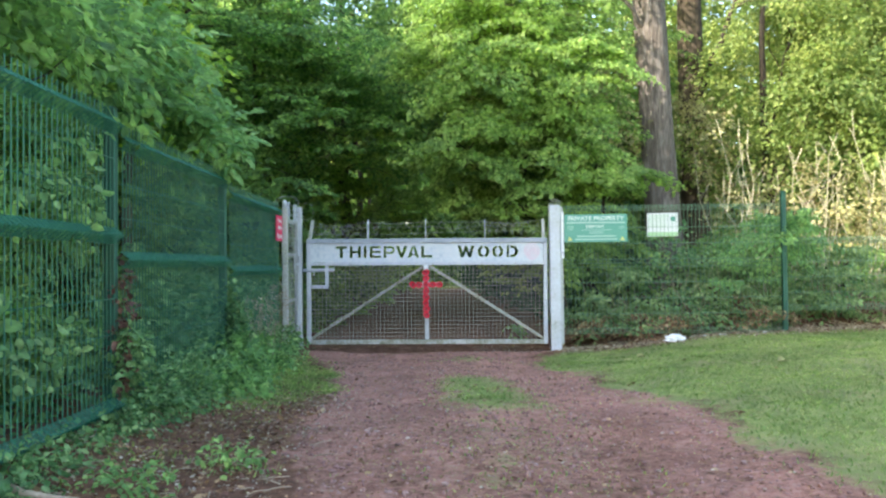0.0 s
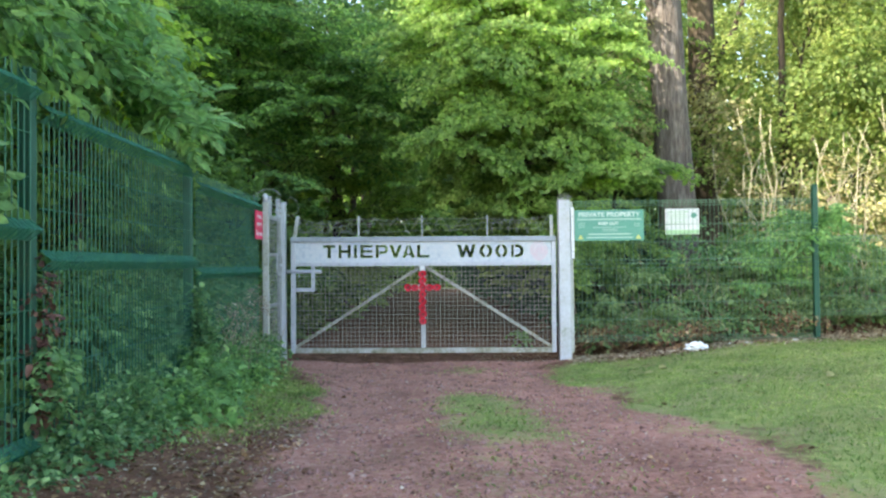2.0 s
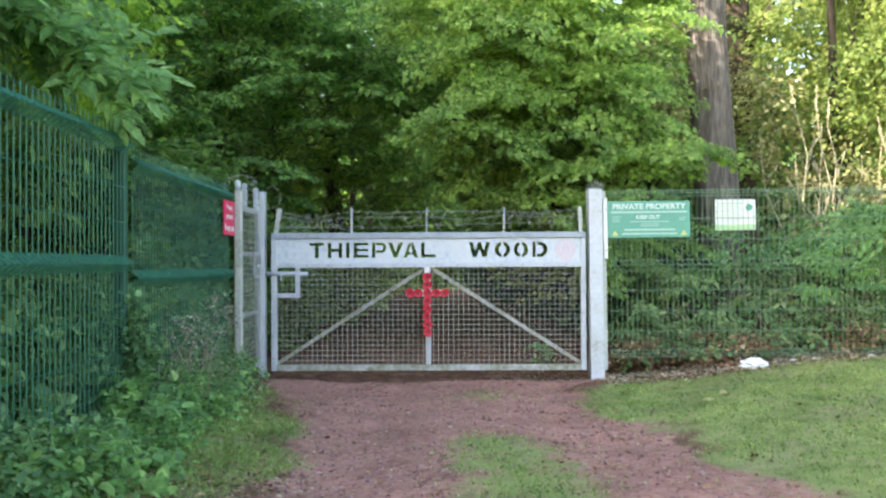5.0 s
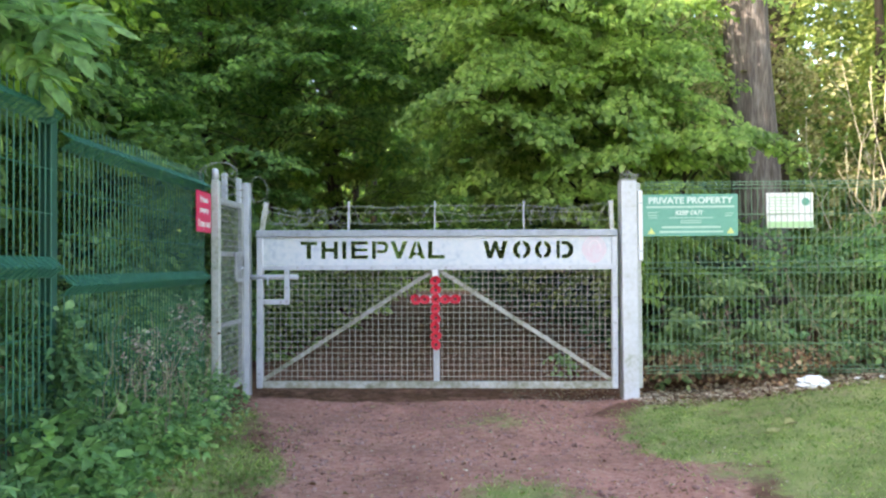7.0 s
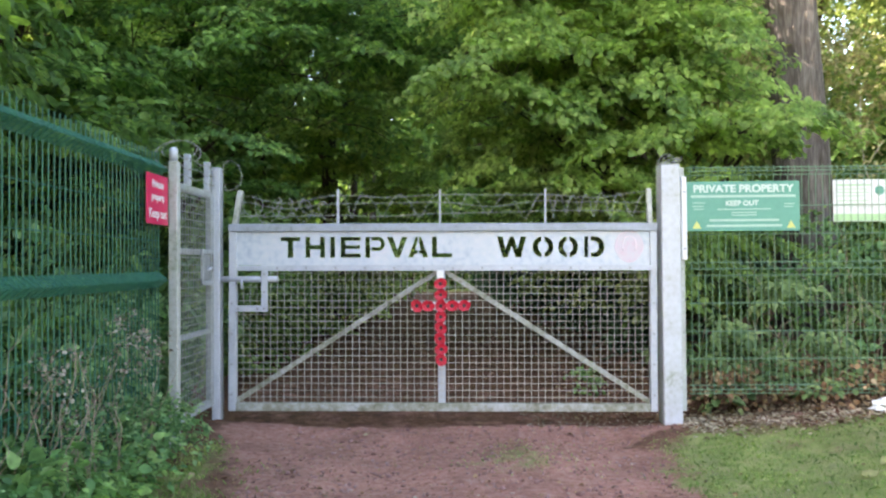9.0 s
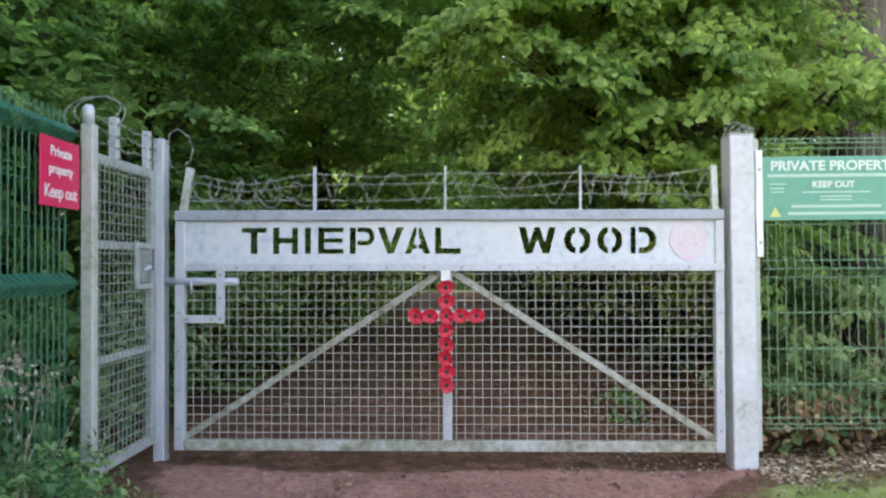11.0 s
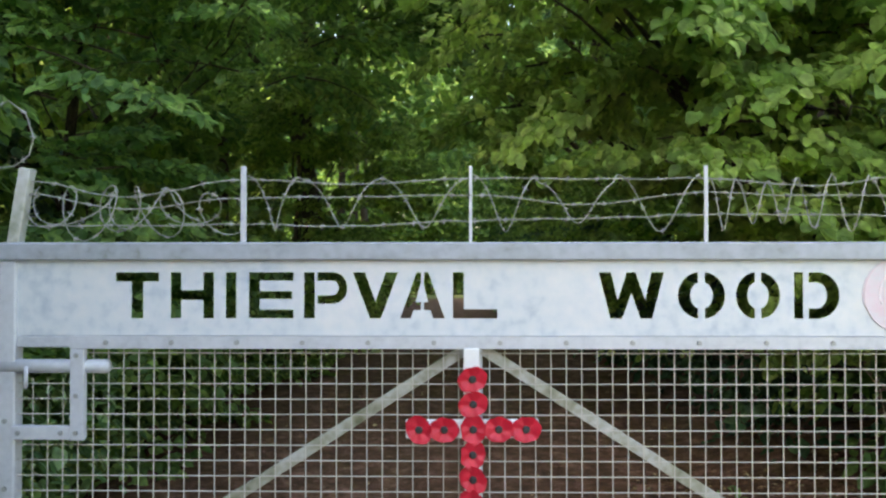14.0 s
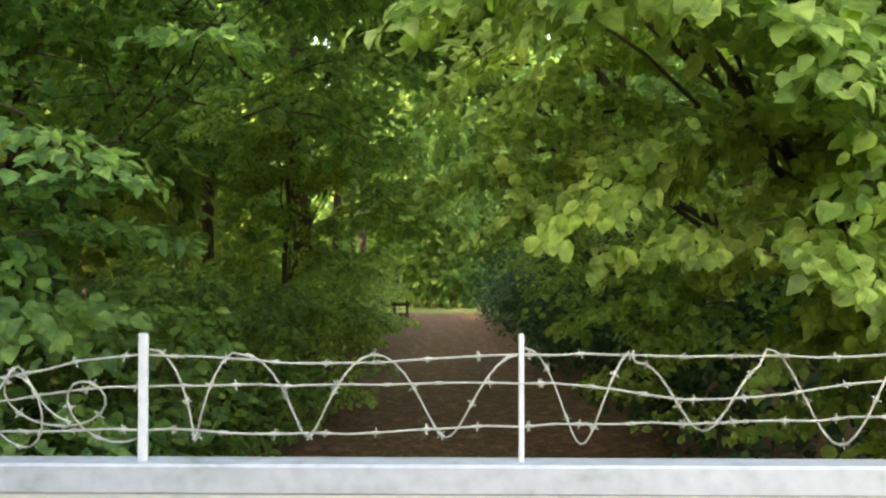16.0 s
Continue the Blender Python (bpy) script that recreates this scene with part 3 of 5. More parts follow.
def on_ground(n, x0, x1, y0, y1):
    x, y = RNG.uniform(x0, x1, n), RNG.uniform(y0, y1, n)
    return np.stack([x, y, ground_z(x, y)], -1)


# grass blades where the zones are green
def grass_field(n, x0, x1, y0, y1, h):
    p = on_ground(n, x0, x1, y0, y1)
    _, g = zones(p[:, 0], p[:, 1])
    thin = 0.55 + 0.45 * wave(p[:, 0], p[:, 1], 4.7, 3)
    p = p[RNG.uniform(0, 1, n) < g ** 2 * (0.35 + 0.65 * thin)]
    k = len(p)
    a = RNG.normal(0, 0.8, (k, 3))
    a[:, 2] = 1
    return p, a, RNG.normal(0, 1, (k, 3)), h * RNG.uniform(0.5, 1.3, k)


fields = [grass_field(120000, 0.6, 6.0, 3.0, 10.0, 0.023), grass_field(40000, -0.6, 1.1, 3.0, 9.6, 0.024), grass_field(60000, -2.1, -0.8, 2.5, 9.5, 0.032)]
p, a, nn, s = (np.concatenate(q) for q in zip(*fields))
tagged(new("grass", leaf_mesh("grass", p, a, nn, s, L_GRASS, 0.14)), "short green and yellowish grass blades", "grass", kind="stuff")


# ---- the gate ----
GATE_W = 3.107
gate = thing("field_gate", (-0.391, 9.868, 0.048), "closed galvanised mesh gate with stencilled name board across the track", "gate", turn=(0, 0.35, 0))
HALF = GATE_W / 2
for x0, x1 in ((-HALF, -HALF + 0.055), (HALF - 0.05, HALF)):
    part("stile", Geo().box(x0, x1, -0.022, 0.03, 0.0, 1.303), GALV, gate)
part("bottom_rail", Geo().box(-HALF + 0.055, HALF - 0.05, -0.022, 0.028, 0.0, 0.058), GALV_MOSS, gate, "bottom rail greened with algae")
g = Geo().box(-HALF - 0.002, HALF + 0.002, -0.030, 0.035, 1.303, 1.362, 0.005)
part("top_rail", g, RAIL, gate)
part("clamping_strip", Geo().box(-HALF + 0.242, HALF - 0.002, -0.034, -0.028, 1.017, 1.058, 0.001), GALV, gate)
part("middle_rail", Geo().box(-HALF + 0.055, HALF - 0.05, -0.012, 0.028, 1.018, 1.056), GALV, gate)
bolt = Geo().tube([(0, -0.006, 0), (0, 0.0, 0)], 0.008, 8).mesh("bolt_head", STEEL_DARK)
spots = [(-HALF + 0.36 + 0.2125 * i, -0.034, 1.037) for i in range(13)] + [(-HALF + 0.2 + 0.243 * i, -0.022, 0.03) for i in range(12)]
spots += [(s * (HALF - 0.025), -0.022, 0.12 + 0.22 * i) for s in (-1, 1) for i in range(4)]
spots += [(-HALF + 0.264, -0.034, z) for z in (0.745, 0.865, 0.995)] + [(-HALF + x, -0.034, 0.744) for x in (0.075, 0.215)]
for q in spots:
    part("bolt_head", bolt, None, gate).location = q


# stencilled name board: the letters are cut through the sheet
def arc(cx, cz, rx, rz, a0, a1, n=14):
    return [(cx + rx * math.cos(radians(a0 + (a1 - a0) * i / n)), cz + rz * math.sin(radians(a0 + (a1 - a0) * i / n))) for i in range(n + 1)]


def rect(x0, x1, z0, z1):
    return [(x0, z0), (x1, z0), (x1, z1), (x0, z1)]


S, T = 0.245, 0.20
SHAPES = {
    "T": [[(0, 1), (0, 1 - T), (0.36, 1 - T), (0.36, 0), (0.64, 0), (0.64, 1 - T), (1, 1 - T), (1, 1)]],
    "H": [[(0, 0), (0, 1), (S, 1), (S, 0.61), (1 - S, 0.61), (1 - S, 1), (1, 1), (1, 0), (1 - S, 0), (1 - S, 0.40), (S, 0.40), (S, 0)]],
    "I": [rect(0, 1, 0, 1)],
    "E": [[(0, 0), (0, 1), (1, 1), (1, 0.82), (S, 0.82), (S, 0.59), (0.97, 0.59), (0.97, 0.42), (S, 0.42), (S, 0.19), (1, 0.19), (1, 0)]],
    "P": [rect(0, S, 0, 1), [(0.31, 1)] + arc(0.68, 0.66, 0.32, 0.34, 90, -90) + [(0.31, 0.32), (0.31, 0.50)] + arc(0.66, 0.66, 0.14, 0.16, -90, 90) + [(0.31, 0.82)]],
    "V": [[(0, 1), (0.27, 1), (0.5, 0.36), (0.73, 1), (1, 1), (0.62, 0), (0.38, 0)]],
    "A": [[(0.465, 1), (0.465, 0.78), (0.34, 0.35), (0.465, 0.35), (0.465, 0.18), (0.30, 0.18), (0.24, 0), (0, 0), (0.37, 1)],
          [(0.535, 1), (0.63, 1), (1, 0), (0.74, 0), (0.68, 0.18), (0.535, 0.18), (0.535, 0.35), (0.63, 0.35), (0.535, 0.72)]],
    "L": [[(0, 0), (0, 1), (S, 1), (S, 0.2), (1, 0.2), (1, 0)]],
    "W": [[(0, 1), (0.19, 1), (0.29, 0.40), (0.40, 0.85), (0.43, 1), (0.57, 1), (0.60, 0.85), (0.71, 0.40), (0.81, 1), (1, 1), (0.82, 0), (0.64, 0), (0.5, 0.55), (0.36, 0), (0.18, 0)]],
    "O": [arc(0.46, 0.5, 0.46, 0.5, 94, 266, 18) + arc(0.46, 0.5, 0.20, 0.28, 260, 100, 14), arc(0.54, 0.5, 0.46, 0.5, -86, 86, 18) + arc(0.54, 0.5, 0.20, 0.28, 80, -80, 14)],
    "D": [rect(0, 0.2, 0, 1), [(0.32, 1)] + arc(0.52, 0.5, 0.48, 0.5, 88, -88, 18) + [(0.32, 0), (0.32, 0.22)] + arc(0.50, 0.5, 0.22, 0.28, -88, 88, 14) + [(0.32, 0.78)]],
}
WORDS = [("T", 0.379, 0.521), ("H", 0.560, 0.702), ("I", 0.741, 0.776), ("E", 0.817, 0.963), ("P", 0.998, 1.139), ("V", 1.157, 1.305), ("A", 1.312, 1.457), ("L", 1.484, 1.628),
         ("W", 1.957, 2.168), ("O", 2.213, 2.365), ("O", 2.400, 2.542), ("D", 2.587, 2.733)]
cu = bpy.data.curves.new("name_board", "CURVE")
cu.dimensions, cu.fill_mode, cu.extrude = "2D", "BOTH", 0.002
loops = [rect(-HALF + 0.05, HALF - 0.045, 1.058, 1.31)]
for ch, a, b in WORDS:
    loops += [[(-HALF + a + u * (b - a), 1.114 + v * 0.150) for u, v in q] for q in SHAPES[ch]]
for q in loops:
    sp = cu.splines.new("POLY")
    sp.points.add(len(q) - 1)
    for pt, (u, v) in zip(sp.points, q):
        pt.co = (u, v, 0, 1)
    sp.use_cyclic_u = True
tmp = bpy.data.objects.new("board_curve", cu)
scene.collection.objects.link(tmp)
dg = bpy.context.evaluated_depsgraph_get()
board = bpy.data.meshes.new_from_object(tmp.evaluated_get(dg))
bpy.data.objects.remove(tmp)
bpy.data.curves.remove(cu)
board.name = "name_board"
board.transform(pose(0, -0.006, 0, 90, 0, 0))
board.materials.clear()
board.materials.append(SHEET)
part("name_board", board, None, gate, "pale sheet with THIEPVAL WOOD cut through it")
g = Geo()
ring = [(0.105 * math.cos(t) * (1 if math.sin(t) > -0.2 else 1 - 0.25 * (-math.sin(t) - 0.2)), 0.118 * math.sin(t)) for t in [2 * math.pi * i / 28 for i in range(28)]]
g.add([(2.91 - HALF + u, -0.0115, 1.19 + v) for u, v in ring] + [(2.91 - HALF + u * 1.0, -0.0085, 1.19 + v) for u, v in ring], [tuple(range(28))] + [(i, i + 28, (i + 1) % 28 + 28, (i + 1) % 28) for i in range(28)])
emblem = part("worn_emblem", g, PALE_PINK, gate, "faded pink oval emblem worn off the board")
rim = [(2.91 - HALF + 0.099 * math.cos(t), -0.012, 1.19 + 0.113 * math.sin(t)) for t in [2 * math.pi * i / 32 for i in range(33)]]
part("rim", Geo().tube(rim, 0.0013, 5), PINK, emblem, "thin pink outline", True)
arch = [(2.91 - HALF + 0.050 * math.cos(t), -0.006, 1.195 + 0.070 * math.sin(t)) for t in [-0.5 + (math.pi + 1.0) * i / 20 for i in range(21)]]
part("device", Geo().tube(arch, 0.0075, 6).mesh("device", PINK, True), None, emblem, "worn arched device")

# welded mesh of the gate
vw = Geo().tube([(0, 0, 0.05), (0, 0, 1.03)], 0.0020, 5).mesh("mesh_wire", WIRE)
hw = Geo().tube([(-HALF + 0.03, 0, 0), (HALF - 0.03, 0, 0)], 0.0020, 5).mesh("mesh_wire", WIRE)
vs = Geo().tube([(0, 0, 0.05), (0, 0, 0.917)], 0.0020, 5).mesh("mesh_wire", WIRE)
hs_ = Geo().tube([(-HALF + 0.262, 0, 0), (HALF - 0.03, 0, 0)], 0.0020, 5).mesh("mesh_wire", WIRE)
for i in range(59):
    part("mesh_wire", vs if i < 3 else vw, None, gate).location = (-HALF + 0.103 + 0.05 * i, 0.002, 0)
for i in range(19):
    part("mesh_wire", hs_ if i > 16 else hw, None, gate).location = (0, -0.0026, 0.1 + 0.05 * i)


def flat_bar(a, b, w, d):
    """A flat bar from a to b in the upright plane, w wide and d thick."""
    a, b = Vector(a), Vector(b)
    m = Matrix.Translation((a + b) / 2) @ pose(0, 0, 0, 0, -math.degrees(math.atan2(b.z - a.z, b.x - a.x)), 0)
    ln = (b - a).length / 2
    return Geo().box(-ln, ln, -d / 2, d / 2, -w / 2, w / 2, 0.002, m)


part("brace", flat_bar((-0.03, 0.022, 1.01), (-1.505, 0.022, 0.065), 0.036, 0.022), GALV_MOSS, gate, "mossy diagonal brace")
part("brace", flat_bar((0.03, 0.022, 1.01), (1.505, 0.022, 0.065), 0.036, 0.022), GALV_MOSS, gate, "mossy diagonal brace")
part("centre_bar", Geo().box(-0.027, 0.027, 0.008, 0.03, 0.05, 1.02), GALV, gate)
# latch
g = Geo().box(-HALF + 0.242, -HALF + 0.287, -0.034, -0.008, 0.72, 1.016, 0.002)
g.box(-HALF + 0.05, -HALF + 0.242, -0.034, -0.008, 0.722, 0.766, 0.002)
part("latch_frame", g, GALV, gate)
g = Geo().tube([(-HALF - 0.058, -0.006, 0.957), (-HALF + 0.35, -0.006, 0.957), (-HALF + 0.362, -0.006, 0.957)], [0.023, 0.023, 0.015], 14)
g.tube([(-HALF + 0.1, -0.034, 0.96), (-HALF + 0.1, -0.038, 0.888)], 0.007, 8)
part("sliding_bolt", g, GALV, gate, "", True)

# barbed wire along the top
for x, w in ((-0.757, 0.0095), (-0.012, 0.0055), (0.754, 0.0065)):
    part("wire_upright", Geo().box(x - w, x + w, -0.004, 0.004, 1.36, 1.612, 0.002), GALV, gate)
part("wire_upright", Geo().box(-0.02, 0.02, -0.02, 0.02, 0, 0.25, 0.003, pose(-1.512, 0, 1.36, 0, 9, 0)), GALV_OLD, gate, "leaning end upright with drilled holes")
part("wire_upright", Geo().box(-0.018, 0.018, -0.02, 0.02, 0, 0.25, 0.003, pose(1.508, 0, 1.36, 0, -2, 0)), GALV_OLD, gate, "leaning end upright with drilled holes")


def barbed(pts, r=0.0017, gap=0.1, seed=1, barbs=True):
    """Two twisted strands and short barbs along a line."""
    rr = random.Random(seed)
    pts = [Vector(q) for q in pts]
    g = Geo().tube(pts, r * 1.25, 5)
    run = rr.uniform(0, gap)
    if barbs:
        for a, b in zip(pts, pts[1:]):
            d = b - a
            while run < d.length:
                c = a + d * (run / d.length)
                u = d.normalized()
                for _ in range(2):
                    w = Vector((rr.uniform(-1, 1), rr.uniform(-1, 1), rr.uniform(-1, 1)))
                    w = (w - u * w.dot(u) * 0.7).normalized() * 0.011
                    g.tube([c - w, c + w], r * 0.8, 4)
                g.tube([c - u * 0.008, c + u * 0.008], r * 2.1, 5)
                run += gap
            run -= d.length
    return g


STRAND_X = [-1.478, -1.15, -0.757, -0.42, -0.012, 0.37, 0.754, 1.1, 1.5]
STRANDS = [(0.055, 0.055, 0.060, 0.052, 0.070, 0.078, 0.090, 0.090, 0.080),
           (0.160, 0.110, 0.145, 0.148, 0.155, 0.122, 0.162, 0.150, 0.150),
           (0.205, 0.150, 0.208, 0.190, 0.210, 0.206, 0.208, 0.183, 0.228)]
for k, hs in enumerate(STRANDS):
    rr = random.Random(40 + k)
    pts = []
    for a, b, ha, hb in zip(STRAND_X, STRAND_X[1:], hs, hs[1:]):
        for i in range(6):
            t = i / 6
            e = t * t * (3 - 2 * t)
            pts.append((a + (b - a) * t, rr.uniform(-0.004, 0.004), 1.362 + ha + (hb - ha) * e + rr.uniform(-0.0025, 0.0025)))
    pts.append((STRAND_X[-1], 0, 1.362 + hs[-1]))
    part("barbed_strand", barbed(pts, seed=k), BARB, gate)


def coil(x0, x1, loops_n, r0, r1, seed, mid=0.142):
    """A slack, stretched coil of barbed wire between two uprights."""
    rr = random.Random(seed)
    n = int(loops_n * 16)
    pts = []
    ph = rr.uniform(0, 6)
    for i in range(n + 1):
        t = i / n
        a = ph + 2 * math.pi * loops_n * t
        r = (r0 + (r1 - r0) * t) * (1 + 0.22 * math.sin(0.47 * a + seed))
        pts.append((x0 + (x1 - x0) * (t + 0.2 / loops_n * math.sin(0.62 * a + 2 * seed) * math.sin(math.pi * t)) + 0.06 * math.cos(a) * (1 if loops_n > 4 else 0.75), r * 0.5 * math.sin(a * 0.9), 1.362 + mid + 0.012 * math.sin(0.8 * a + seed) + r * math.sin(a)))
    return barbed(pts, 0.0016, 0.09, seed)


part("barbed_coil", coil(-1.45, -0.80, 5.6, 0.078, 0.070, 3, 0.105), BARB, gate, "tangled coil of barbed wire")
part("barbed_coil", coil(-1.46, -0.9, 2.5, 0.06, 0.05, 8, 0.115), BARB, gate, "tangled coil of barbed wire")


def pulled_coil(x0, x1, tops, seed):
    """A coil pulled long, hung from the top strand at each of tops (shares of the way)."""
    pts = []
    for a, b in zip(tops, tops[1:]):
        lean = 0.014
        for i in range(18):
            q = 2 * math.pi * i / 18
            pts.append((x0 + (x1 - x0) * (a + (b - a) * i / 18) + lean * math.sin(q), 0.03 * math.sin(q), 1.362 + 0.128 + (0.080 - 0.014 * math.sin(9 * a + seed)) * math.cos(q)))
    pts.append((x0 + (x1 - x0) * tops[-1], 0, 1.57))
    return barbed(pts, 0.0016, 0.11, seed)


part("barbed_coil", pulled_coil(-0.745, -0.02, (0.0, 0.25, 0.61, 1.0), 4), BARB, gate, "stretched coil of barbed wire")
part("barbed_coil", pulled_coil(-0.005, 0.745, (0.0, 0.29, 0.63, 1.0), 5), BARB, gate, "stretched coil of barbed wire")
part("barbed_coil", pulled_coil(0.765, 1.47, (0.0, 0.13, 0.27, 0.40, 0.56, 0.74, 1.0), 6), BARB, gate, "tangled coil of barbed wire")

# remembrance cross of poppies on the gate
cross = thing("poppy_cross", (-0.395, 9.835, 0.813), "white cross covered with red plastic poppies, fixed on the gate mesh", "cross")
part("upright", Geo().box(-0.026, 0.026, -0.006, 0.006, -0.425, 0.255, 0.002), WHITE, cross)
part("crosspiece", Geo().box(-0.212, 0.212, -0.016, -0.006, -0.03, 0.03, 0.002), WHITE, cross)


def poppy_mesh():
    """Two overlapping cupped petals and their crinkled rim."""
    g = Geo()
    for layer, (rad, tilt) in enumerate(((0.044, 0.0), (0.039, 1.1))):
        v, n = [(0, -0.004 * layer, 0)], 26
        for ring_i, f in ((1, 0.55), (2, 1.0)):
            for i in range(n):
                a = 2 * math.pi * i / n
                lobe = 1 + 0.10 * math.cos(2 * a + tilt) + 0.03 * math.cos(7 * a)
                v.append((rad * f * lobe * math.cos(a), -0.004 * layer - 0.010 * f ** 2 - 0.003 * math.cos(5 * a + layer) * f, rad * f * lobe * math.sin(a)))
        f = [(0, 1 + i, 1 + (i + 1) % n) for i in range(n)] + [(1 + i, 1 + n + i, 1 + n + (i + 1) % n, 1 + (i + 1) % n) for i in range(n)]
        g.add(v, f)
    return g.mesh("petals", POPPY, True)


petals = poppy_mesh()
button = Geo().tube([(0, -0.002, 0), (0, -0.011, 0), (0, -0.015, 0)], [0.0125, 0.0125, 0.008], 10).mesh("button", BLACK)
rr = random.Random(5)
for x, z in [(0, 0.16), (0, 0.08), (0, 0), (0, -0.08), (0, -0.158), (0, -0.236), (0, -0.312), (0, -0.386), (-0.172, 0), (-0.086, 0), (0.086, 0), (0.172, 0)]:
    q = part("poppy", petals, None, cross, "red poppy with black centre")
    q.location, q.rotation_euler = (x + rr.uniform(-0.004, 0.004), -0.02 - rr.uniform(0, 0.006), z), (rr.uniform(-0.1, 0.1), rr.uniform(0, 6.28), rr.uniform(-0.1, 0.1))
    part("button", button, None, q, "black centre")

# ---- gate posts and the wicket ----
post = thing("gate_post", (1.269, 9.90, -0.06), "tall square galvanised gate post beside the lawn", "post")
part("shaft", Geo().box(-0.068, 0.068, -0.075, 0.075, -0.1, 1.875, 0.006), GALV_STAIN, post)
part("cap", Geo().box(-0.066, 0.066, -0.073, 0.073, 1.8755, 1.884, 0.003), GALV_OLD, post)
part("cover_strip", Geo().box(0.080, 0.118, -0.06, -0.03, 1.19, 1.79, 0.003), WHITE, post, "white plastic strip beside the sign")
part("fixing_flange", Geo().box(0.070, 0.108, -0.029, 0.0, 0.1, 1.86, 0.003), GALV_OLD, post)
for z in (1.27, 1.68):
    part("screw", Geo().tube([(0.10, -0.063, z), (0.10, -0.06, z)], 0.008, 8), STEEL_DARK, post)
for k in range(4):
    rr = random.Random(60 + k)
    pts = [(-0.07 + 0.17 * t + 0.02 * math.sin(4 * t + k), 0.02 * k - 0.03, 1.885 + (0.018 + 0.012 * k) * math.sin(math.pi * min(t * (0.8 + 0.12 * k), 1)) + 0.018 * t * k) for t in [i / 10 for i in range(11)]]
    part("loose_wire", barbed(pts, seed=k, gap=0.06), BARB, post)

post = thing("gate_post", (-2.035, 9.895, 0.01), "square galvanised latch post between gate and wicket", "post")
part("shaft", Geo().box(-0.031, 0.031, -0.045, 0.045, -0.1, 1.815, 0.005), GALV, post)
part("cap", Geo().box(-0.030, 0.030, -0.044, 0.044, 1.8155, 1.824, 0.002), GALV, post)
pts = [(0.04, 0.0, 1.79), (0.05, 0, 1.86), (0.10, 0, 1.885), (0.16, 0, 1.84), (0.185, 0, 1.76), (0.17, 0, 1.70), (0.12, 0, 1.665), (0.06, 0, 1.66), (0.05, 0.0, 1.72)]
part("loose_wire", barbed(pts, gap=0.09), BARB, post)

post = thing("gate_post", (-2.036, 9.03, 0.03), "square galvanised hinge post at the end of the green fence", "post")
part("shaft", Geo().box(-0.022, 0.036, -0.029, 0.029, -0.1, 1.735, 0.005), GALV_OLD, post)
part("tube_cap", Geo().tube([(0.002, 0, 1.735), (0.002, 0, 1.81), (0.002, 0, 1.825)], [0.026, 0.026, 0.017], 14), GALV, post, "round tube end", True)
for k, (r1, r2) in enumerate(((0.145, 0.085), (0.11, 0.06))):
    pts = [(r1 * math.cos(a) + 0.02, 0.02 + 0.03 * k + 0.03 * math.sin(a), 1.785 + r2 * 1.1 * math.sin(a) + 0.03 * k) for a in [0.3 + (5.4 - k) * i / 18 - 0.9 for i in range(19)]]
    part("loose_wire", barbed(pts, gap=0.11, seed=k), BARB, post)

wicket = thing("wicket_gate", (-2.066, 9.465, 0.10), "narrow galvanised mesh wicket gate with a lock box, closed", "gate")
for y in (-0.385, 0.325):
    part("stile", Geo().box(-0.02, 0.02, y, y + 0.06, 0, 1.55), GALV_DULL, wicket)
for z, h in ((0, 0.05), (0.53, 0.03), (1.09, 0.04), (1.50, 0.05)):
    part("rail", Geo().box(-0.018, 0.018, -0.325, 0.325, z, z + h), GALV_DULL, wicket)
wv = Geo().tube([(0, 0, 0.03), (0, 0, 1.52)], 0.0023, 5).mesh("mesh_wire", WIRE_OLD)
wh = Geo().tube([(0, -0.33, 0), (0, 0.33, 0)], 0.0023, 5).mesh("mesh_wire", WIRE_OLD)
for i in range(13):
    part("mesh_wire", wv, None, wicket).location = (0.021, -0.30 + 0.05 * i, 0)
for i in range(29):
    part("mesh_wire", wh, None, wicket).location = (0.0235, 0, 0.07 + 0.05 * i)
g = Geo()
for y0, y1, z0, z1 in ((0.07, 0.10, 0.88, 1.13), (0.26, 0.29, 0.88, 1.13), (0.10, 0.26, 0.88, 0.91), (0.10, 0.26, 1.10, 1.13)):
    g.box(0.026, 0.046, y0, y1, z0, z1, 0.003)
lock = part("lock_box", g, GALV_DULL, wicket)
part("lock_case", Geo().box(0.026, 0.036, 0.13, 0.245, 0.915, 1.095, 0.003), STEEL_DARK, lock)
part("lock_slot", Geo().box(0.0465, 0.048, 0.266, 0.284, 0.98, 1.10, 0.0005), BLACK, lock)
part("handle", Geo().tube([(0.036, 0.20, 1.0), (0.062, 0.20, 1.0), (0.066, 0.18, 0.995), (0.066, 0.11, 0.985)], 0.009, 8), GALV, wicket, "", True)
for y in (-0.10, 0.30):
    g = Geo().box(-0.02, 0.02, y - 0.022, y + 0.022, 1.55, 1.76, 0.003)
    up = part("wire_upright", g, GALV, wicket)
    for z in (1.60, 1.66, 1.72):
        part("hole", Geo().tube([(0.0195, y, z), (0.021, y, z)], 0.009, 8), BLACK, up)
for z in (1.60, 1.66, 1.72):
    part("barbed_strand", barbed([(0.024, -0.42 + 0.84 * t / 8, z + 0.012 * math.sin(t * 2 + z * 30)) for t in range(9)], gap=0.07, seed=int(z * 100)), BARB, wicket)


# ---- green mesh fences ----
def fold_profile(z0, z1, folds, depth):
    """Upright wire seen from the side: straight, with a V pressed in at each fold."""
    pts = [(0.0, z0)]
    for a, b in folds:
        pts += [(0.0, a), (-depth, (a + b) / 2), (0.0, b)]
    return pts + [(0.0, z1)]


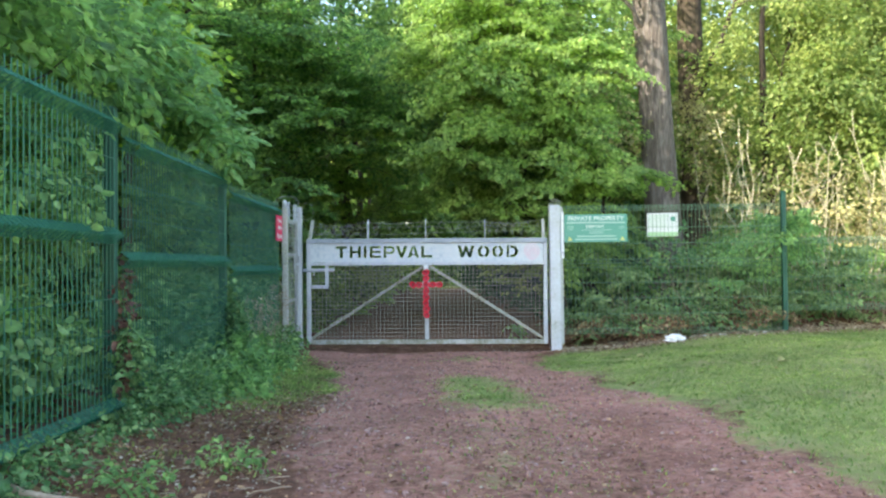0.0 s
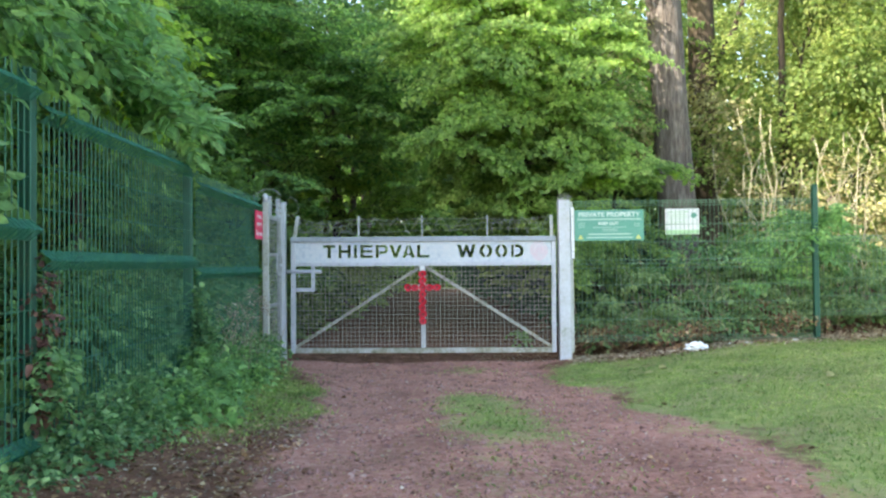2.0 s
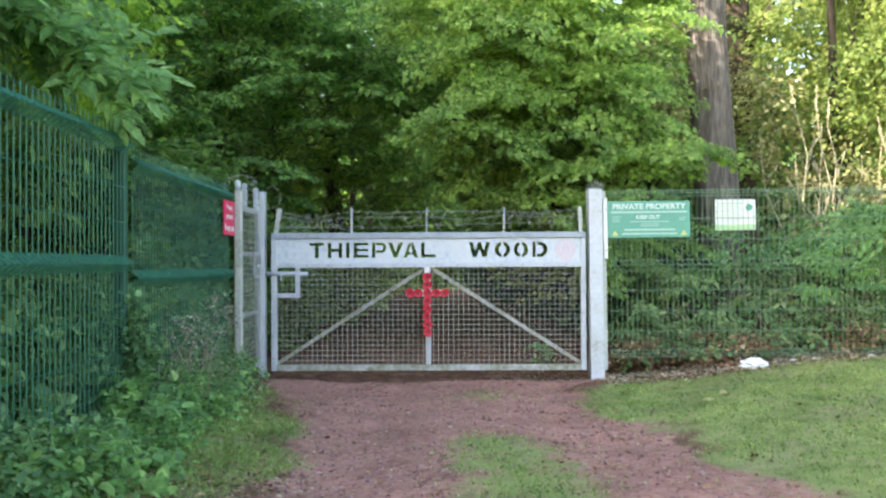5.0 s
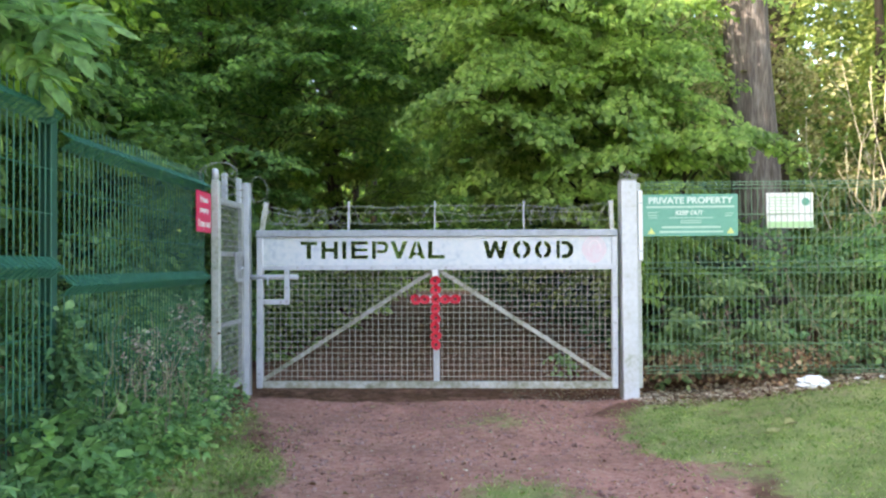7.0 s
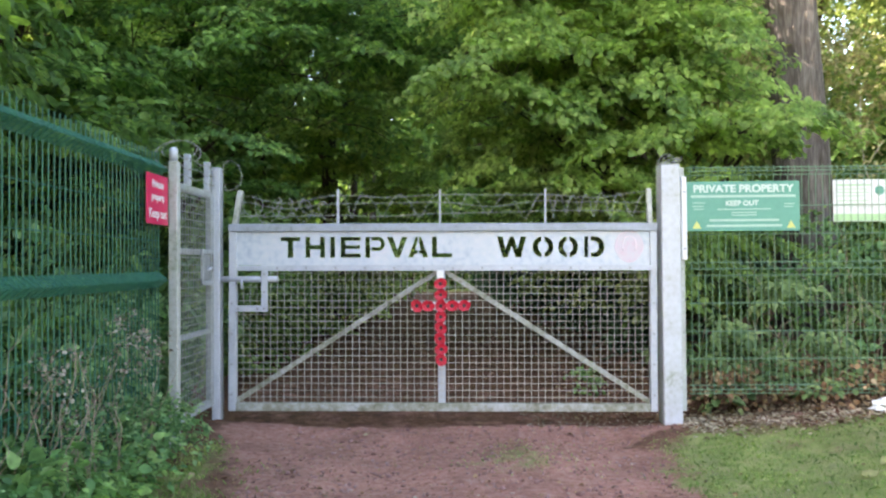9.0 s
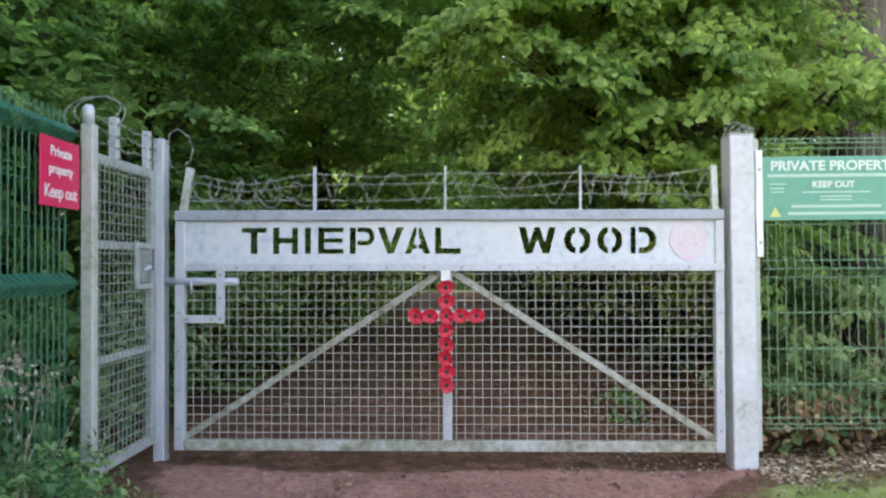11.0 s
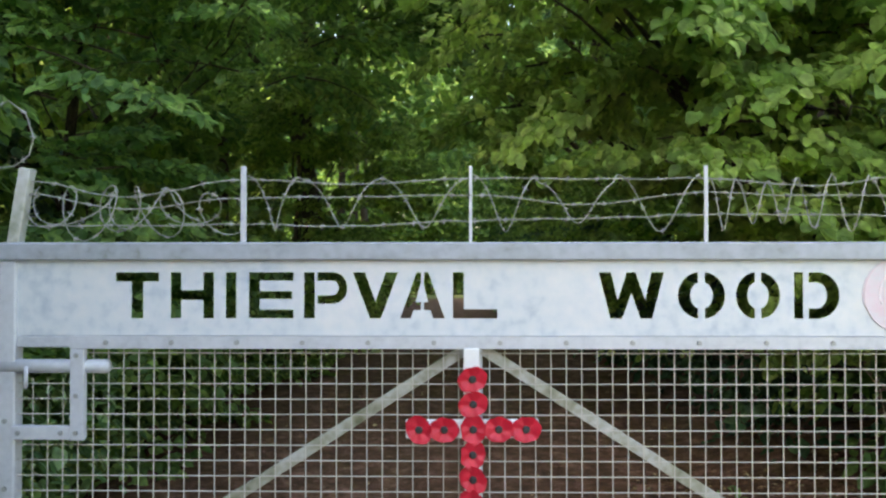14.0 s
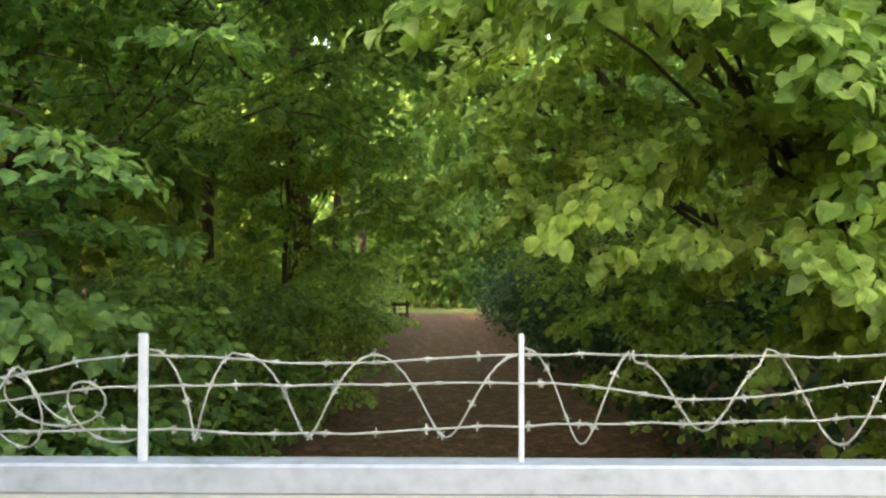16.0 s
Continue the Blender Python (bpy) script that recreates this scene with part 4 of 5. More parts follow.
def mesh_panel(name, start, end, z0, z1, folds, bars, material, label, r=0.0033, depth=0.055, side=1, close=True, group="green fence panels"):
    """A pressed mesh panel from start to end: every wire is its own piece. side: which way the folds press out."""
    a, b = Vector((*start, 0)), Vector((*end, 0))
    d = (b - a).normalized()
    ln = (b - a).length
    t = thing(name, (*start, z0), label, "fence", group, turn=(0, 0, math.degrees(math.atan2(d.y, d.x))))
    prof = fold_profile(0, z1 - z0, [(p - z0, q - z0) for p, q in folds], depth)
    up = Geo().tube([(0, side * y, z) for y, z in prof], r, 5).mesh("upright_wire", material)
    n = int(ln / 0.05)
    for i in range(n):
        part("upright_wire", up, None, t).location = ((i + 0.5) * ln / n, 0, 0)
    along = Geo().tube([(0, 0, 0), (ln, 0, 0)], r * (0.8 if close else 1.4), 5).mesh("cross_wire", material)
    rows = [(z - z0, 0.0) for z in bars]
    for p, q in folds:
        steps = 14 if close else 2
        rows += [(p + (q - p) * i / steps - z0, -depth * (1 - abs(2 * i / steps - 1))) for i in range(steps + 1)]
    for z, y in rows:
        part("cross_wire", along, None, t).location = (0, side * y + 0.0055 * side, z)
    return t


def fence_post(x, y, z0, z1, material=None):
    t = thing("fence_post", (x, y, z0), "square green fence post with a plastic cap", "post", "green fence posts")
    part("shaft", Geo().box(-0.03, 0.03, -0.03, 0.03, -0.2, z1 - z0, 0.004), material or GREEN, t)
    part("cap", Geo().box(-0.032, 0.032, -0.032, 0.032, z1 - z0, z1 - z0 + 0.018, 0.006), material or GREEN, t)


LEFT = [(2.02, 4.37, 1.25, 1.95), (4.37, 6.72, 1.115, 1.872), (6.72, 8.98, 1.03, 1.775)]
for y0, y1, mid, top in LEFT:
    folds = [(top - 1.70, top - 1.62), (mid - 0.045, mid + 0.045), (top - 0.115, top - 0.03)]
    bars = [top - 1.46, top - 1.26, top - 1.06, mid + 0.24, mid + 0.44]
    mesh_panel("mesh_fence", (fence_x(y0 + 0.035), y0 + 0.035), (fence_x(y1 - 0.035), y1 - 0.035), top - 1.73, top + 0.03, folds, bars, GREEN,
               "dark green welded mesh fence panel with pressed folds and spiked top", side=1)
for y, top in ((2.02, 2.0), (4.37, 1.98), (6.72, 1.78)):
    fence_post(fence_x(y) - 0.045, y, float(ground_z(fence_x(y), y)), top, GREEN_DEEP)
mesh_panel("mesh_fence", (1.405, 9.90), (4.17, 9.90), 0.15, 1.815, [(0.16, 0.22), (1.014, 1.11), (1.745, 1.80)], [0.41, 0.61, 0.814, 1.314, 1.52], GREEN_OLD,
           "weathered green welded mesh fence panel beside the lawn", r=0.0027, depth=0.022, close=False)
fence_post(4.21, 9.90, 0.20, 1.95, GREEN_DEEP)
mesh_panel("mesh_fence", (4.25, 9.95), (6.75, 10.05), 0.42, 1.38, [(0.44, 0.50), (1.30, 1.36)], [0.66, 0.86, 1.06], GREEN_OLD, "low weathered green mesh fence panel in front of brambles", r=0.0027, depth=0.022, close=False)
fence_post(6.79, 10.05, 0.25, 1.40, GREEN_OLD)


# ---- signs ----
def words(body, size, material, parent, where, turn, bold=0.0, width=None):
    cu = bpy.data.curves.new("lettering", "FONT")
    cu.body, cu.size, cu.align_x, cu.align_y, cu.extrude, cu.offset = body, size, "CENTER", "CENTER", 0.0008, bold
    tmp = bpy.data.objects.new("lettering", cu)
    scene.collection.objects.link(tmp)
    me = bpy.data.meshes.new_from_object(tmp.evaluated_get(bpy.context.evaluated_depsgraph_get()))
    bpy.data.objects.remove(tmp)
    if width:
        xs = [v.co.x for v in me.vertices]
        me.transform(Matrix.Diagonal((width / (max(xs) - min(xs)), 1, 1, 1)))
    me.materials.clear()
    me.materials.append(material)
    ob = part("lettering", me, None, parent)
    ob.matrix_local = pose(*where, *turn)


def bars_of(rows, material, parent, y=-0.0065):
    for x0, x1, z, h in rows:
        part("line_of_print", Geo().box(x0, x1, y, y + 0.002, z - h / 2, z + h / 2, 0.0005), material, parent)


sign = thing("green_sign", (1.395, 9.872, 1.335), "green warning sign with white print on the mesh fence", "sign")
part("board", Geo().box(0, 0.81, -0.005, 0.005, 0, 0.36, 0.002), SIGN_GREEN, sign)
words("PRIVATE PROPERTY", 0.075, PRINT, sign, (0.405, -0.0065, 0.305), (90, 0, 0), 0.002, 0.72)
words("KEEP OUT", 0.05, PRINT, sign, (0.395, -0.0065, 0.200), (90, 0, 0), 0.0015, 0.235)
bars_of([(0.03, 0.78, 0.252, 0.018), (0.04, 0.13, 0.205, 0.006), (0.04, 0.12, 0.18, 0.006), (0.05, 0.12, 0.16, 0.006), (0.22, 0.60, 0.158, 0.007), (0.32, 0.50, 0.134, 0.007), (0.32, 0.50, 0.115, 0.007),
         (0.16, 0.66, 0.078, 0.016), (0.14, 0.68, 0.038, 0.016), (0.70, 0.77, 0.195, 0.006), (0.70, 0.76, 0.175, 0.006)], FADED, sign)
for x in (0.07, 0.745):
    g = Geo().add([(x - 0.032, -0.0072, 0.02), (x + 0.032, -0.0072, 0.02), (x, -0.0072, 0.075), (x - 0.032, -0.004, 0.02), (x + 0.032, -0.004, 0.02), (x, -0.004, 0.075)], [(0, 1, 2), (0, 3, 4, 1), (1, 4, 5, 2), (2, 5, 3, 0)])
    part("warning_triangle", g, YELLOW, sign, "yellow warning triangle")
sign = thing("white_sign", (2.47, 9.925, 1.40), "white notice with green foot behind the mesh fence", "sign")
part("board", Geo().box(0, 0.40, -0.004, 0.004, 0, 0.305, 0.002), WHITE, sign)
part("green_band", Geo().box(0.004, 0.396, -0.006, -0.0042, 0.004, 0.055, 0.0005), SIGN_LIME, sign, "green foot band")
part("mark", Geo().tube([(0.335, -0.006, 0.225), (0.335, -0.0042, 0.225)], 0.034, 18), SIGN_GREEN, sign, "round green mark")
bars_of([(0.03, 0.27, 0.265, 0.01), (0.03, 0.25, 0.235, 0.006), (0.03, 0.26, 0.21, 0.006), (0.03, 0.22, 0.185, 0.006), (0.03, 0.26, 0.15, 0.006), (0.03, 0.24, 0.125, 0.006)], SIGN_LIME, sign, -0.0058)
sign = thing("red_sign", (fence_x(8.80) + 0.037, 8.80, 1.362), "red plastic keep-out notice fixed on the green fence", "sign", turn=(0, 0, 90 + 1.8))
part("board", Geo().box(-0.172, 0.172, -0.004, 0.004, 0, 0.295, 0.002), SIGN_RED, sign)
for body, size, z, wd in (("Private", 0.062, 0.235, 0.185), ("property", 0.062, 0.160, 0.21), ("Keep out", 0.078, 0.062, 0.285)):
    words(body, size, WHITE, sign, (0, -0.0055, z), (90, 0, 0), 0.001, wd)


# ---- the wood ----
def trunk_of(name, pts, radii, bark, label, limbs=()):
    t = thing(name, pts[0], label, "tree", "woodland trees")
    o = Vector(pts[0])
    line = [Vector(q) - o for q in pts]
    n = 22
    g = Geo()
    v, f = [], []
    dense = [line[i].lerp(line[i + 1], k / 6) for i in range(len(line) - 1) for k in range(6)] + [line[-1]]
    rad = np.interp(np.linspace(0, len(radii) - 1, len(dense)), range(len(radii)), radii)
    for i, q in enumerate(dense):
        for k in range(n):
            a = 2 * math.pi * k / n
            r = rad[i] * (1 + 0.05 * math.sin(3 * a + i * 0.35) + 0.035 * math.sin(7 * a + i * 0.2) + 0.02 * math.sin(11 * a - i * 0.5))
            v.append((q.x + r * math.cos(a), q.y + r * math.sin(a), q.z))
    for i in range(len(dense) - 1):
        for k in range(n):
            k2 = (k + 1) % n
            f.append((i * n + k, i * n + k2, i * n + n + k2, i * n + n + k))
    g.add(v, f)
    part("trunk", g, bark, t, "", True)
    for j, (a, b, r) in enumerate(limbs):
        part("limb", Geo().tube(limb_points(Vector(a) - o, Vector(b) - o, 0.1, 9, 0.05, j), [r * (1 - 0.1 * i) for i in range(9)], 8), bark, t, "", True)
    return t


big = trunk_of("tree", [(3.37, 12.3, -0.1), (3.34, 12.3, 1.2), (3.23, 12.3, 3.5), (3.12, 12.3, 6.0), (2.7, 12.4, 12.0)], [0.36, 0.29, 0.255, 0.25, 0.17], BARK,
               "tall straight tree with furrowed grey bark behind the fence", [((3.2, 12.3, 4.6), (2.1, 11.5, 5.6), 0.05), ((2.9, 12.3, 9.0), (4.6, 12.6, 11.6), 0.09), ((2.85, 12.3, 9.3), (1.2, 12.9, 11.8), 0.08)])
c, u = in_blobs([(2.7, 12.6, 12.6, 2.3, 2.2, 1.8), (4.6, 12.9, 11.8, 1.6, 1.6, 1.1), (1.2, 13.2, 12.0, 1.6, 1.6, 1.1)], 520, 0.4)
p, a, nn, s = sprays(c, u, 12, 0.5, 0.13)
part("crown", leaf_mesh("crown", p - np.array((3.37, 12.3, -0.1)), a, nn, s, L_HAZEL), None, big)
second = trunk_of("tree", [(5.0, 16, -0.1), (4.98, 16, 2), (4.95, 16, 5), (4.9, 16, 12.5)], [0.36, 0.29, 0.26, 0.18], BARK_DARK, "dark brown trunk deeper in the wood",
                  [((5.0, 16, 4.4), (6.3, 15.8, 7.2), 0.09), ((5.9, 15.9, 6.4), (9.2, 15.6, 6.6), 0.06), ((6.6, 15.8, 6.6), (7.8, 15.5, 5.6), 0.035)])
c, u = in_blobs([(5.2, 16.5, 12.8, 2.4, 2.2, 1.7), (8.9, 16.0, 6.9, 0.9, 0.8, 0.6)], 520, 0.4)
p, a, nn, s = sprays(c, u, 12, 0.55, 0.15)
part("crown", leaf_mesh("crown", p - np.array((5.0, 16, -0.1)), a, nn, s, L_LIGHT), None, second)

# hazel that leans over the gate
tree("hazel_tree", (2.3, 12.6, 0.0), (1.6, 12.2, 4.6), 0.11,
     [(0.55, 11.40, 3.25, 0.85, 0.6, 0.5), (1.5, 11.15, 2.80, 0.65, 0.5, 0.6), (0.8, 11.7, 4.1, 1.2, 1.0, 0.95), (1.75, 11.3, 3.5, 0.65, 0.7, 0.8), (1.8, 10.90, 2.15, 0.5, 0.40, 0.42), (0.15, 12.2, 4.9, 1.0, 1.0, 0.8),
      (1.4, 12.6, 5.4, 1.1, 1.0, 0.7), (1.30, 11.25, 1.95, 0.6, 0.45, 0.5), (2.25, 10.70, 2.30, 0.42, 0.32, 0.28), (0.0, 10.85, 2.80, 0.42, 0.28, 0.25), (0.6, 11.1, 2.45, 0.5, 0.35, 0.3), (1.9, 11.9, 1.5, 0.7, 0.6, 0.6), (0.1, 12.6, 2.5, 0.5, 0.5, 0.5),
      (0.85, 11.20, 1.95, 0.5, 0.35, 0.4), (1.55, 11.05, 1.40, 0.5, 0.35, 0.45)], 420, 8, 0.067, L_HAZEL,
     "broad-leaved hazel hanging over the gate, sunlit on top", lobed=0.88, rounded=True, tiers=22, droop=0.48, hang=0.70)
p, a, nn, s_ = sprays(np.array([[0.24, 10.88, 2.62], [0.28, 10.86, 2.58], [0.85, 10.85, 2.35]]), np.array([[0, -0.5, -0.3]] * 3), 5, 0.16, 0.085)
tagged(new("hazel_spray", leaf_mesh("hazel_spray", p, a, nn, s_, L_LIGHT, 0.9, True)), "bright yellow-green leaves on a drooping hazel shoot", "leaves", kind="stuff")
# dark wood ahead and to the side of the track, its shade partly in the leaf colours
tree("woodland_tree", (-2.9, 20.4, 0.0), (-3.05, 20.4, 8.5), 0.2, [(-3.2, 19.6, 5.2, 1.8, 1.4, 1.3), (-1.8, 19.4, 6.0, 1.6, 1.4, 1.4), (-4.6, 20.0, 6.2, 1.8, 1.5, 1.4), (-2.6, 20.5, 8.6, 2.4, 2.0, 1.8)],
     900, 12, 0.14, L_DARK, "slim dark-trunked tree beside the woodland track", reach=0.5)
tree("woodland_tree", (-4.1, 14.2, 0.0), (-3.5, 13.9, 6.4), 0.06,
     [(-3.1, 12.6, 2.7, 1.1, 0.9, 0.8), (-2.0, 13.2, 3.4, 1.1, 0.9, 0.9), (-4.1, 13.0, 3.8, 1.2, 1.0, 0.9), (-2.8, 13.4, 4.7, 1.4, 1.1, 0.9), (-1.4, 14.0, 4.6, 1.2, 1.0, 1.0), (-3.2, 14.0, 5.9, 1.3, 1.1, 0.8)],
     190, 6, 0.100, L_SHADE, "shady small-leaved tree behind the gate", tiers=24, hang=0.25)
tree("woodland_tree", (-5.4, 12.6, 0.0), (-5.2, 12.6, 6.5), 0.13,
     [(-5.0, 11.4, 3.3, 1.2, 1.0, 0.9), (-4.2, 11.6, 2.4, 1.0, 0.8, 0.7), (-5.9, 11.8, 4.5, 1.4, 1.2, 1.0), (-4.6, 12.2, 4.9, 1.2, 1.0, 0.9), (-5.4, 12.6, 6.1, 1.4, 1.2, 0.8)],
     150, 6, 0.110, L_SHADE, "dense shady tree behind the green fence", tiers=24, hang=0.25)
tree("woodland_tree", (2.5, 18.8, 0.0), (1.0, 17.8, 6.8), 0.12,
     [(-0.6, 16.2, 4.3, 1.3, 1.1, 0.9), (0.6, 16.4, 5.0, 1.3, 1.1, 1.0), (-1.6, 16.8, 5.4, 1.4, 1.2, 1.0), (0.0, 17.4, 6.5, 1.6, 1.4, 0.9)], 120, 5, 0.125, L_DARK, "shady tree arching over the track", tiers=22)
tree("woodland_tree", (2.6, 16.5, 0.0), (2.4, 16.3, 7.4), 0.13,
     [(2.0, 15.4, 2.0, 1.0, 1.0, 1.1), (3.0, 15.4, 3.6, 1.3, 1.1, 1.1), (1.9, 15.6, 4.9, 1.3, 1.1, 1.1), (3.4, 16.2, 5.9, 1.5, 1.3, 1.2), (2.4, 16.6, 7.2, 1.5, 1.3, 0.9)], 170, 5, 0.120, L_HAZEL,
     "leafy tree between the track and the tall trunk", tiers=22, droop=0.4, hang=0.5)
# Crown added above the view to shade the upper wood.
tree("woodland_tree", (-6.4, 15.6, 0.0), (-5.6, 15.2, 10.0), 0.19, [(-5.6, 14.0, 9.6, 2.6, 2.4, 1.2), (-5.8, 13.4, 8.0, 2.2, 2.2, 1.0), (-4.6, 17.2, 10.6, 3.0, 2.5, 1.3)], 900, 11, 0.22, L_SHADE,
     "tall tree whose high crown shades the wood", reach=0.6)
tree("woodland_tree", (-2.75, 18.3, 0.0), (-2.6, 18.2, 3.9), 0.05, [(-2.5, 18.0, 2.4, 0.6, 0.6, 0.7), (-1.9, 18.6, 3.4, 0.7, 0.6, 0.6), (-2.6, 17.4, 3.6, 0.7, 0.6, 0.6), (-2.2, 17.6, 1.4, 0.5, 0.5, 0.5), (-1.6, 21.0, 3.0, 0.6, 0.6, 0.8)], 110, 5, 0.11, L_HAZEL,
     "young leafy tree beside the woodland track", tiers=18, hang=0.5)
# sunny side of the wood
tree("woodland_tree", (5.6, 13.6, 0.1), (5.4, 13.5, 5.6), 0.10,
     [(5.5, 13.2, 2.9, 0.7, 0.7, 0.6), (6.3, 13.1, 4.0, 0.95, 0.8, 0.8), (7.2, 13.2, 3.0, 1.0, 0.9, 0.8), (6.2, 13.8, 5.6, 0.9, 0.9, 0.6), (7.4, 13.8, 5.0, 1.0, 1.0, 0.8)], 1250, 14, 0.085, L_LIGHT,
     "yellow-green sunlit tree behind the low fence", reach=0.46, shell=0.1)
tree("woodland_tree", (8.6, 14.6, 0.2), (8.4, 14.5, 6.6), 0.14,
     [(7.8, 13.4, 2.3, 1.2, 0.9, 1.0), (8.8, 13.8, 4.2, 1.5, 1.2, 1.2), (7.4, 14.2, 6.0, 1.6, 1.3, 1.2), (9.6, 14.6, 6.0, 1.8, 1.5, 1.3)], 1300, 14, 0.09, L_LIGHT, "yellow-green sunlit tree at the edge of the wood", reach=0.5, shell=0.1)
# trees behind the green fence, hanging over it
elder = tree("elder_tree", (-3.1, 6.9, 0.1), (-2.8, 6.7, 3.4), 0.06, [(-2.9, 6.6, 2.7, 0.6, 0.7, 0.4), (-3.2, 6.3, 3.3, 0.7, 0.7, 0.4)], 110, 13, 0.11, L_ASH, "elder with narrow leaflets hanging over the green fence", reach=0.36, lobed=0.42)


def pinnate(blobs, count, length, leaflet):
    """Compound leaves: leaflets in pairs along a drooping stalk."""
    c, u = in_blobs(blobs, count, 0.2)
    d = unit(u * 0.6 + RNG.normal(0, 0.4, (count, 3)) + np.array([0.7, -0.2, -0.35]))
    face = unit(np.array([0.1, -0.3, 1.0]) + RNG.normal(0, 0.3, (count, 3)))
    side = unit(np.cross(d, face))
    t = np.array([0.3, 0.3, 0.55, 0.55, 0.78, 0.78, 1.0])
    lr = np.array([-1, 1, -1, 1, -1, 1, 0.0])
    pos = c[:, None] + length * t[None, :, None] * d[:, None]
    pos[..., 2] -= 0.12 * length * t[None] ** 2
    along = d[:, None] * np.where(lr == 0, 1.0, 0.55)[None, :, None] + lr[None, :, None] * side[:, None] + RNG.normal(0, 0.1, (count, 7, 3)) + np.array([0, 0, -0.25])
    nor = face[:, None] + RNG.normal(0, 0.18, (count, 7, 3))
    n = count * 7
    return pos.reshape(n, 3), along.reshape(n, 3), nor.reshape(n, 3), leaflet * RNG.uniform(0.75, 1.2, n)


p, a, nn, s = pinnate([(-2.25, 6.40, 2.20, 0.34, 0.35, 0.20), (-2.5, 6.3, 2.45, 0.42, 0.45, 0.26), (-2.6, 5.9, 2.75, 0.5, 0.6, 0.35)], 300, 0.30, 0.135)
part("leaves", leaf_mesh("leaves", p - np.array((-3.1, 6.9, 0.1)), a, nn, s, L_ASH, 0.45), None, elder, "pale green compound leaves")
tree("woodland_tree", (-3.7, 4.6, 0.15), (-3.6, 4.6, 5.0), 0.09, [(-2.5, 4.3, 2.35, 0.5, 0.9, 0.5), (-2.6, 3.7, 2.8, 0.6, 0.9, 0.5), (-3.6, 4.6, 3.9, 1.1, 1.2, 0.8)], 700, 12, 0.085, L_SHADE,
     "leafy sapling leaning over the green fence", reach=0.36, lobed=0.85)
tree("lime_sapling", (-4.2, 9.4, 0.1), (-3.9, 9.2, 4.6), 0.07, [(-3.65, 10.0, 3.8, 0.35, 0.5, 0.25), (-3.8, 8.6, 3.9, 0.6, 0.7, 0.5), (-3.4, 8.0, 2.9, 0.45, 0.7, 0.4), (-3.6, 7.2, 3.4, 0.5, 0.7, 0.45), (-4.3, 9.0, 4.8, 0.8, 0.8, 0.5)], 620, 13, 0.105, L_LIME,
     "sapling with yellow-green leaves above the green fence", reach=0.42, lobed=0.85, rounded=True)
# Row behind the fence, mostly out of view, added to block the sun.
for y, x, h in ((34.0, -8.9, 13), (30.5, -8.3, 12.6), (27.0, -8.6, 12), (23.5, -8.4, 9.2), (20.0, -8.2, 9.0), (16.5, -7.4, 8.6), (13.0, -7.8, 8.4), (9.6, -7.3, 8.2), (6.4, -7.6, 8.3), (4.8, -6.7, 8.3), (3.2, -7.3, 8.8), (0.0, -7.7, 8.6), (-1.6, -6.8, 8.0), (-3.4, -7.4, 8.2)):
    tree("woodland_tree", (x, y, 0.1), (x + 0.1, y - 0.1, h), 0.17, [(x + 0.8, y, 3.4, 1.2, 1.8, 1.7), (x + 0.4, y - 0.6, 5.4, 1.6, 2.0, 1.4), (x, y + 0.5, h - 0.8, 1.8, 2.2, 1.5)] + ([(x + 0.6, y, 8.6, 1.8, 2.0, 1.8)] if h > 11 else []), 900, 11, 0.24, L_HAZEL,
         "tall shady tree behind the green fence", reach=0.5)
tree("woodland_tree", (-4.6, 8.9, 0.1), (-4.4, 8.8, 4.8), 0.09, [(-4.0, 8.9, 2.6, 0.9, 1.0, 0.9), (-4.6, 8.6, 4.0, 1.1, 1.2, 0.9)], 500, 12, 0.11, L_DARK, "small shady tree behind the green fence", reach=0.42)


def thicket(name, blobs, count, per, size, material, label, reach=0.3, lobed=0.8, droop=0.2, category="undergrowth", rounded=True, tiers=0, hang=0.4):
    if tiers:
        p, a, nn, s, _ = boughs(blobs, count, tiers, per, size, droop, hang)
    else:
        c, u = in_blobs(blobs, count, 0.25, category != "woodland")
        c[:, 2] = np.maximum(c[:, 2], ground_z(c[:, 0], c[:, 1]) + 0.03)
        p, a, nn, s = sprays(c, u, per, reach, size, droop)
    p[:, 2] = np.maximum(p[:, 2], ground_z(p[:, 0], p[:, 1]) + 0.01)
    return tagged(new(name, leaf_mesh(name, p, a, nn, s, material, lobed, rounded)), label, category, kind="stuff")


# undergrowth behind the fences
thicket("bramble_thicket", [(1.95 + 0.36 * i, 10.55 + 0.25 * math.sin(i * 2), 0.42 + 0.035 * i + 0.34 * math.sin(i * 1.7), 0.26, 0.25, 0.20 + 0.02 * i + 0.08 * math.cos(i)) for i in range(15)], 105, 5, 0.080, L_BRAMBLE,
        "green brambles growing behind the mesh fence", lobed=0.7, tiers=10)
thicket("withered_bramble", [(1.7 + 0.45 * i, 10.25 + 0.1 * math.sin(i * 2), 0.20 + 0.03 * i + 0.05 * math.sin(i * 3), 0.22, 0.14, 0.12) for i in range(7)], 46, 5, 0.05, L_FALLEN, "withered brown bramble shoots at the fence foot", rounded=False, tiers=9)
thicket("bramble_foot", [(1.6 + 0.4 * i, 10.3 + 0.12 * math.sin(i * 2.6), 0.26 + 0.03 * i, 0.24, 0.14, 0.14) for i in range(9)], 50, 5, 0.065, L_BRAMBLE, "low green brambles at the foot of the mesh fence", rounded=False, tiers=9)
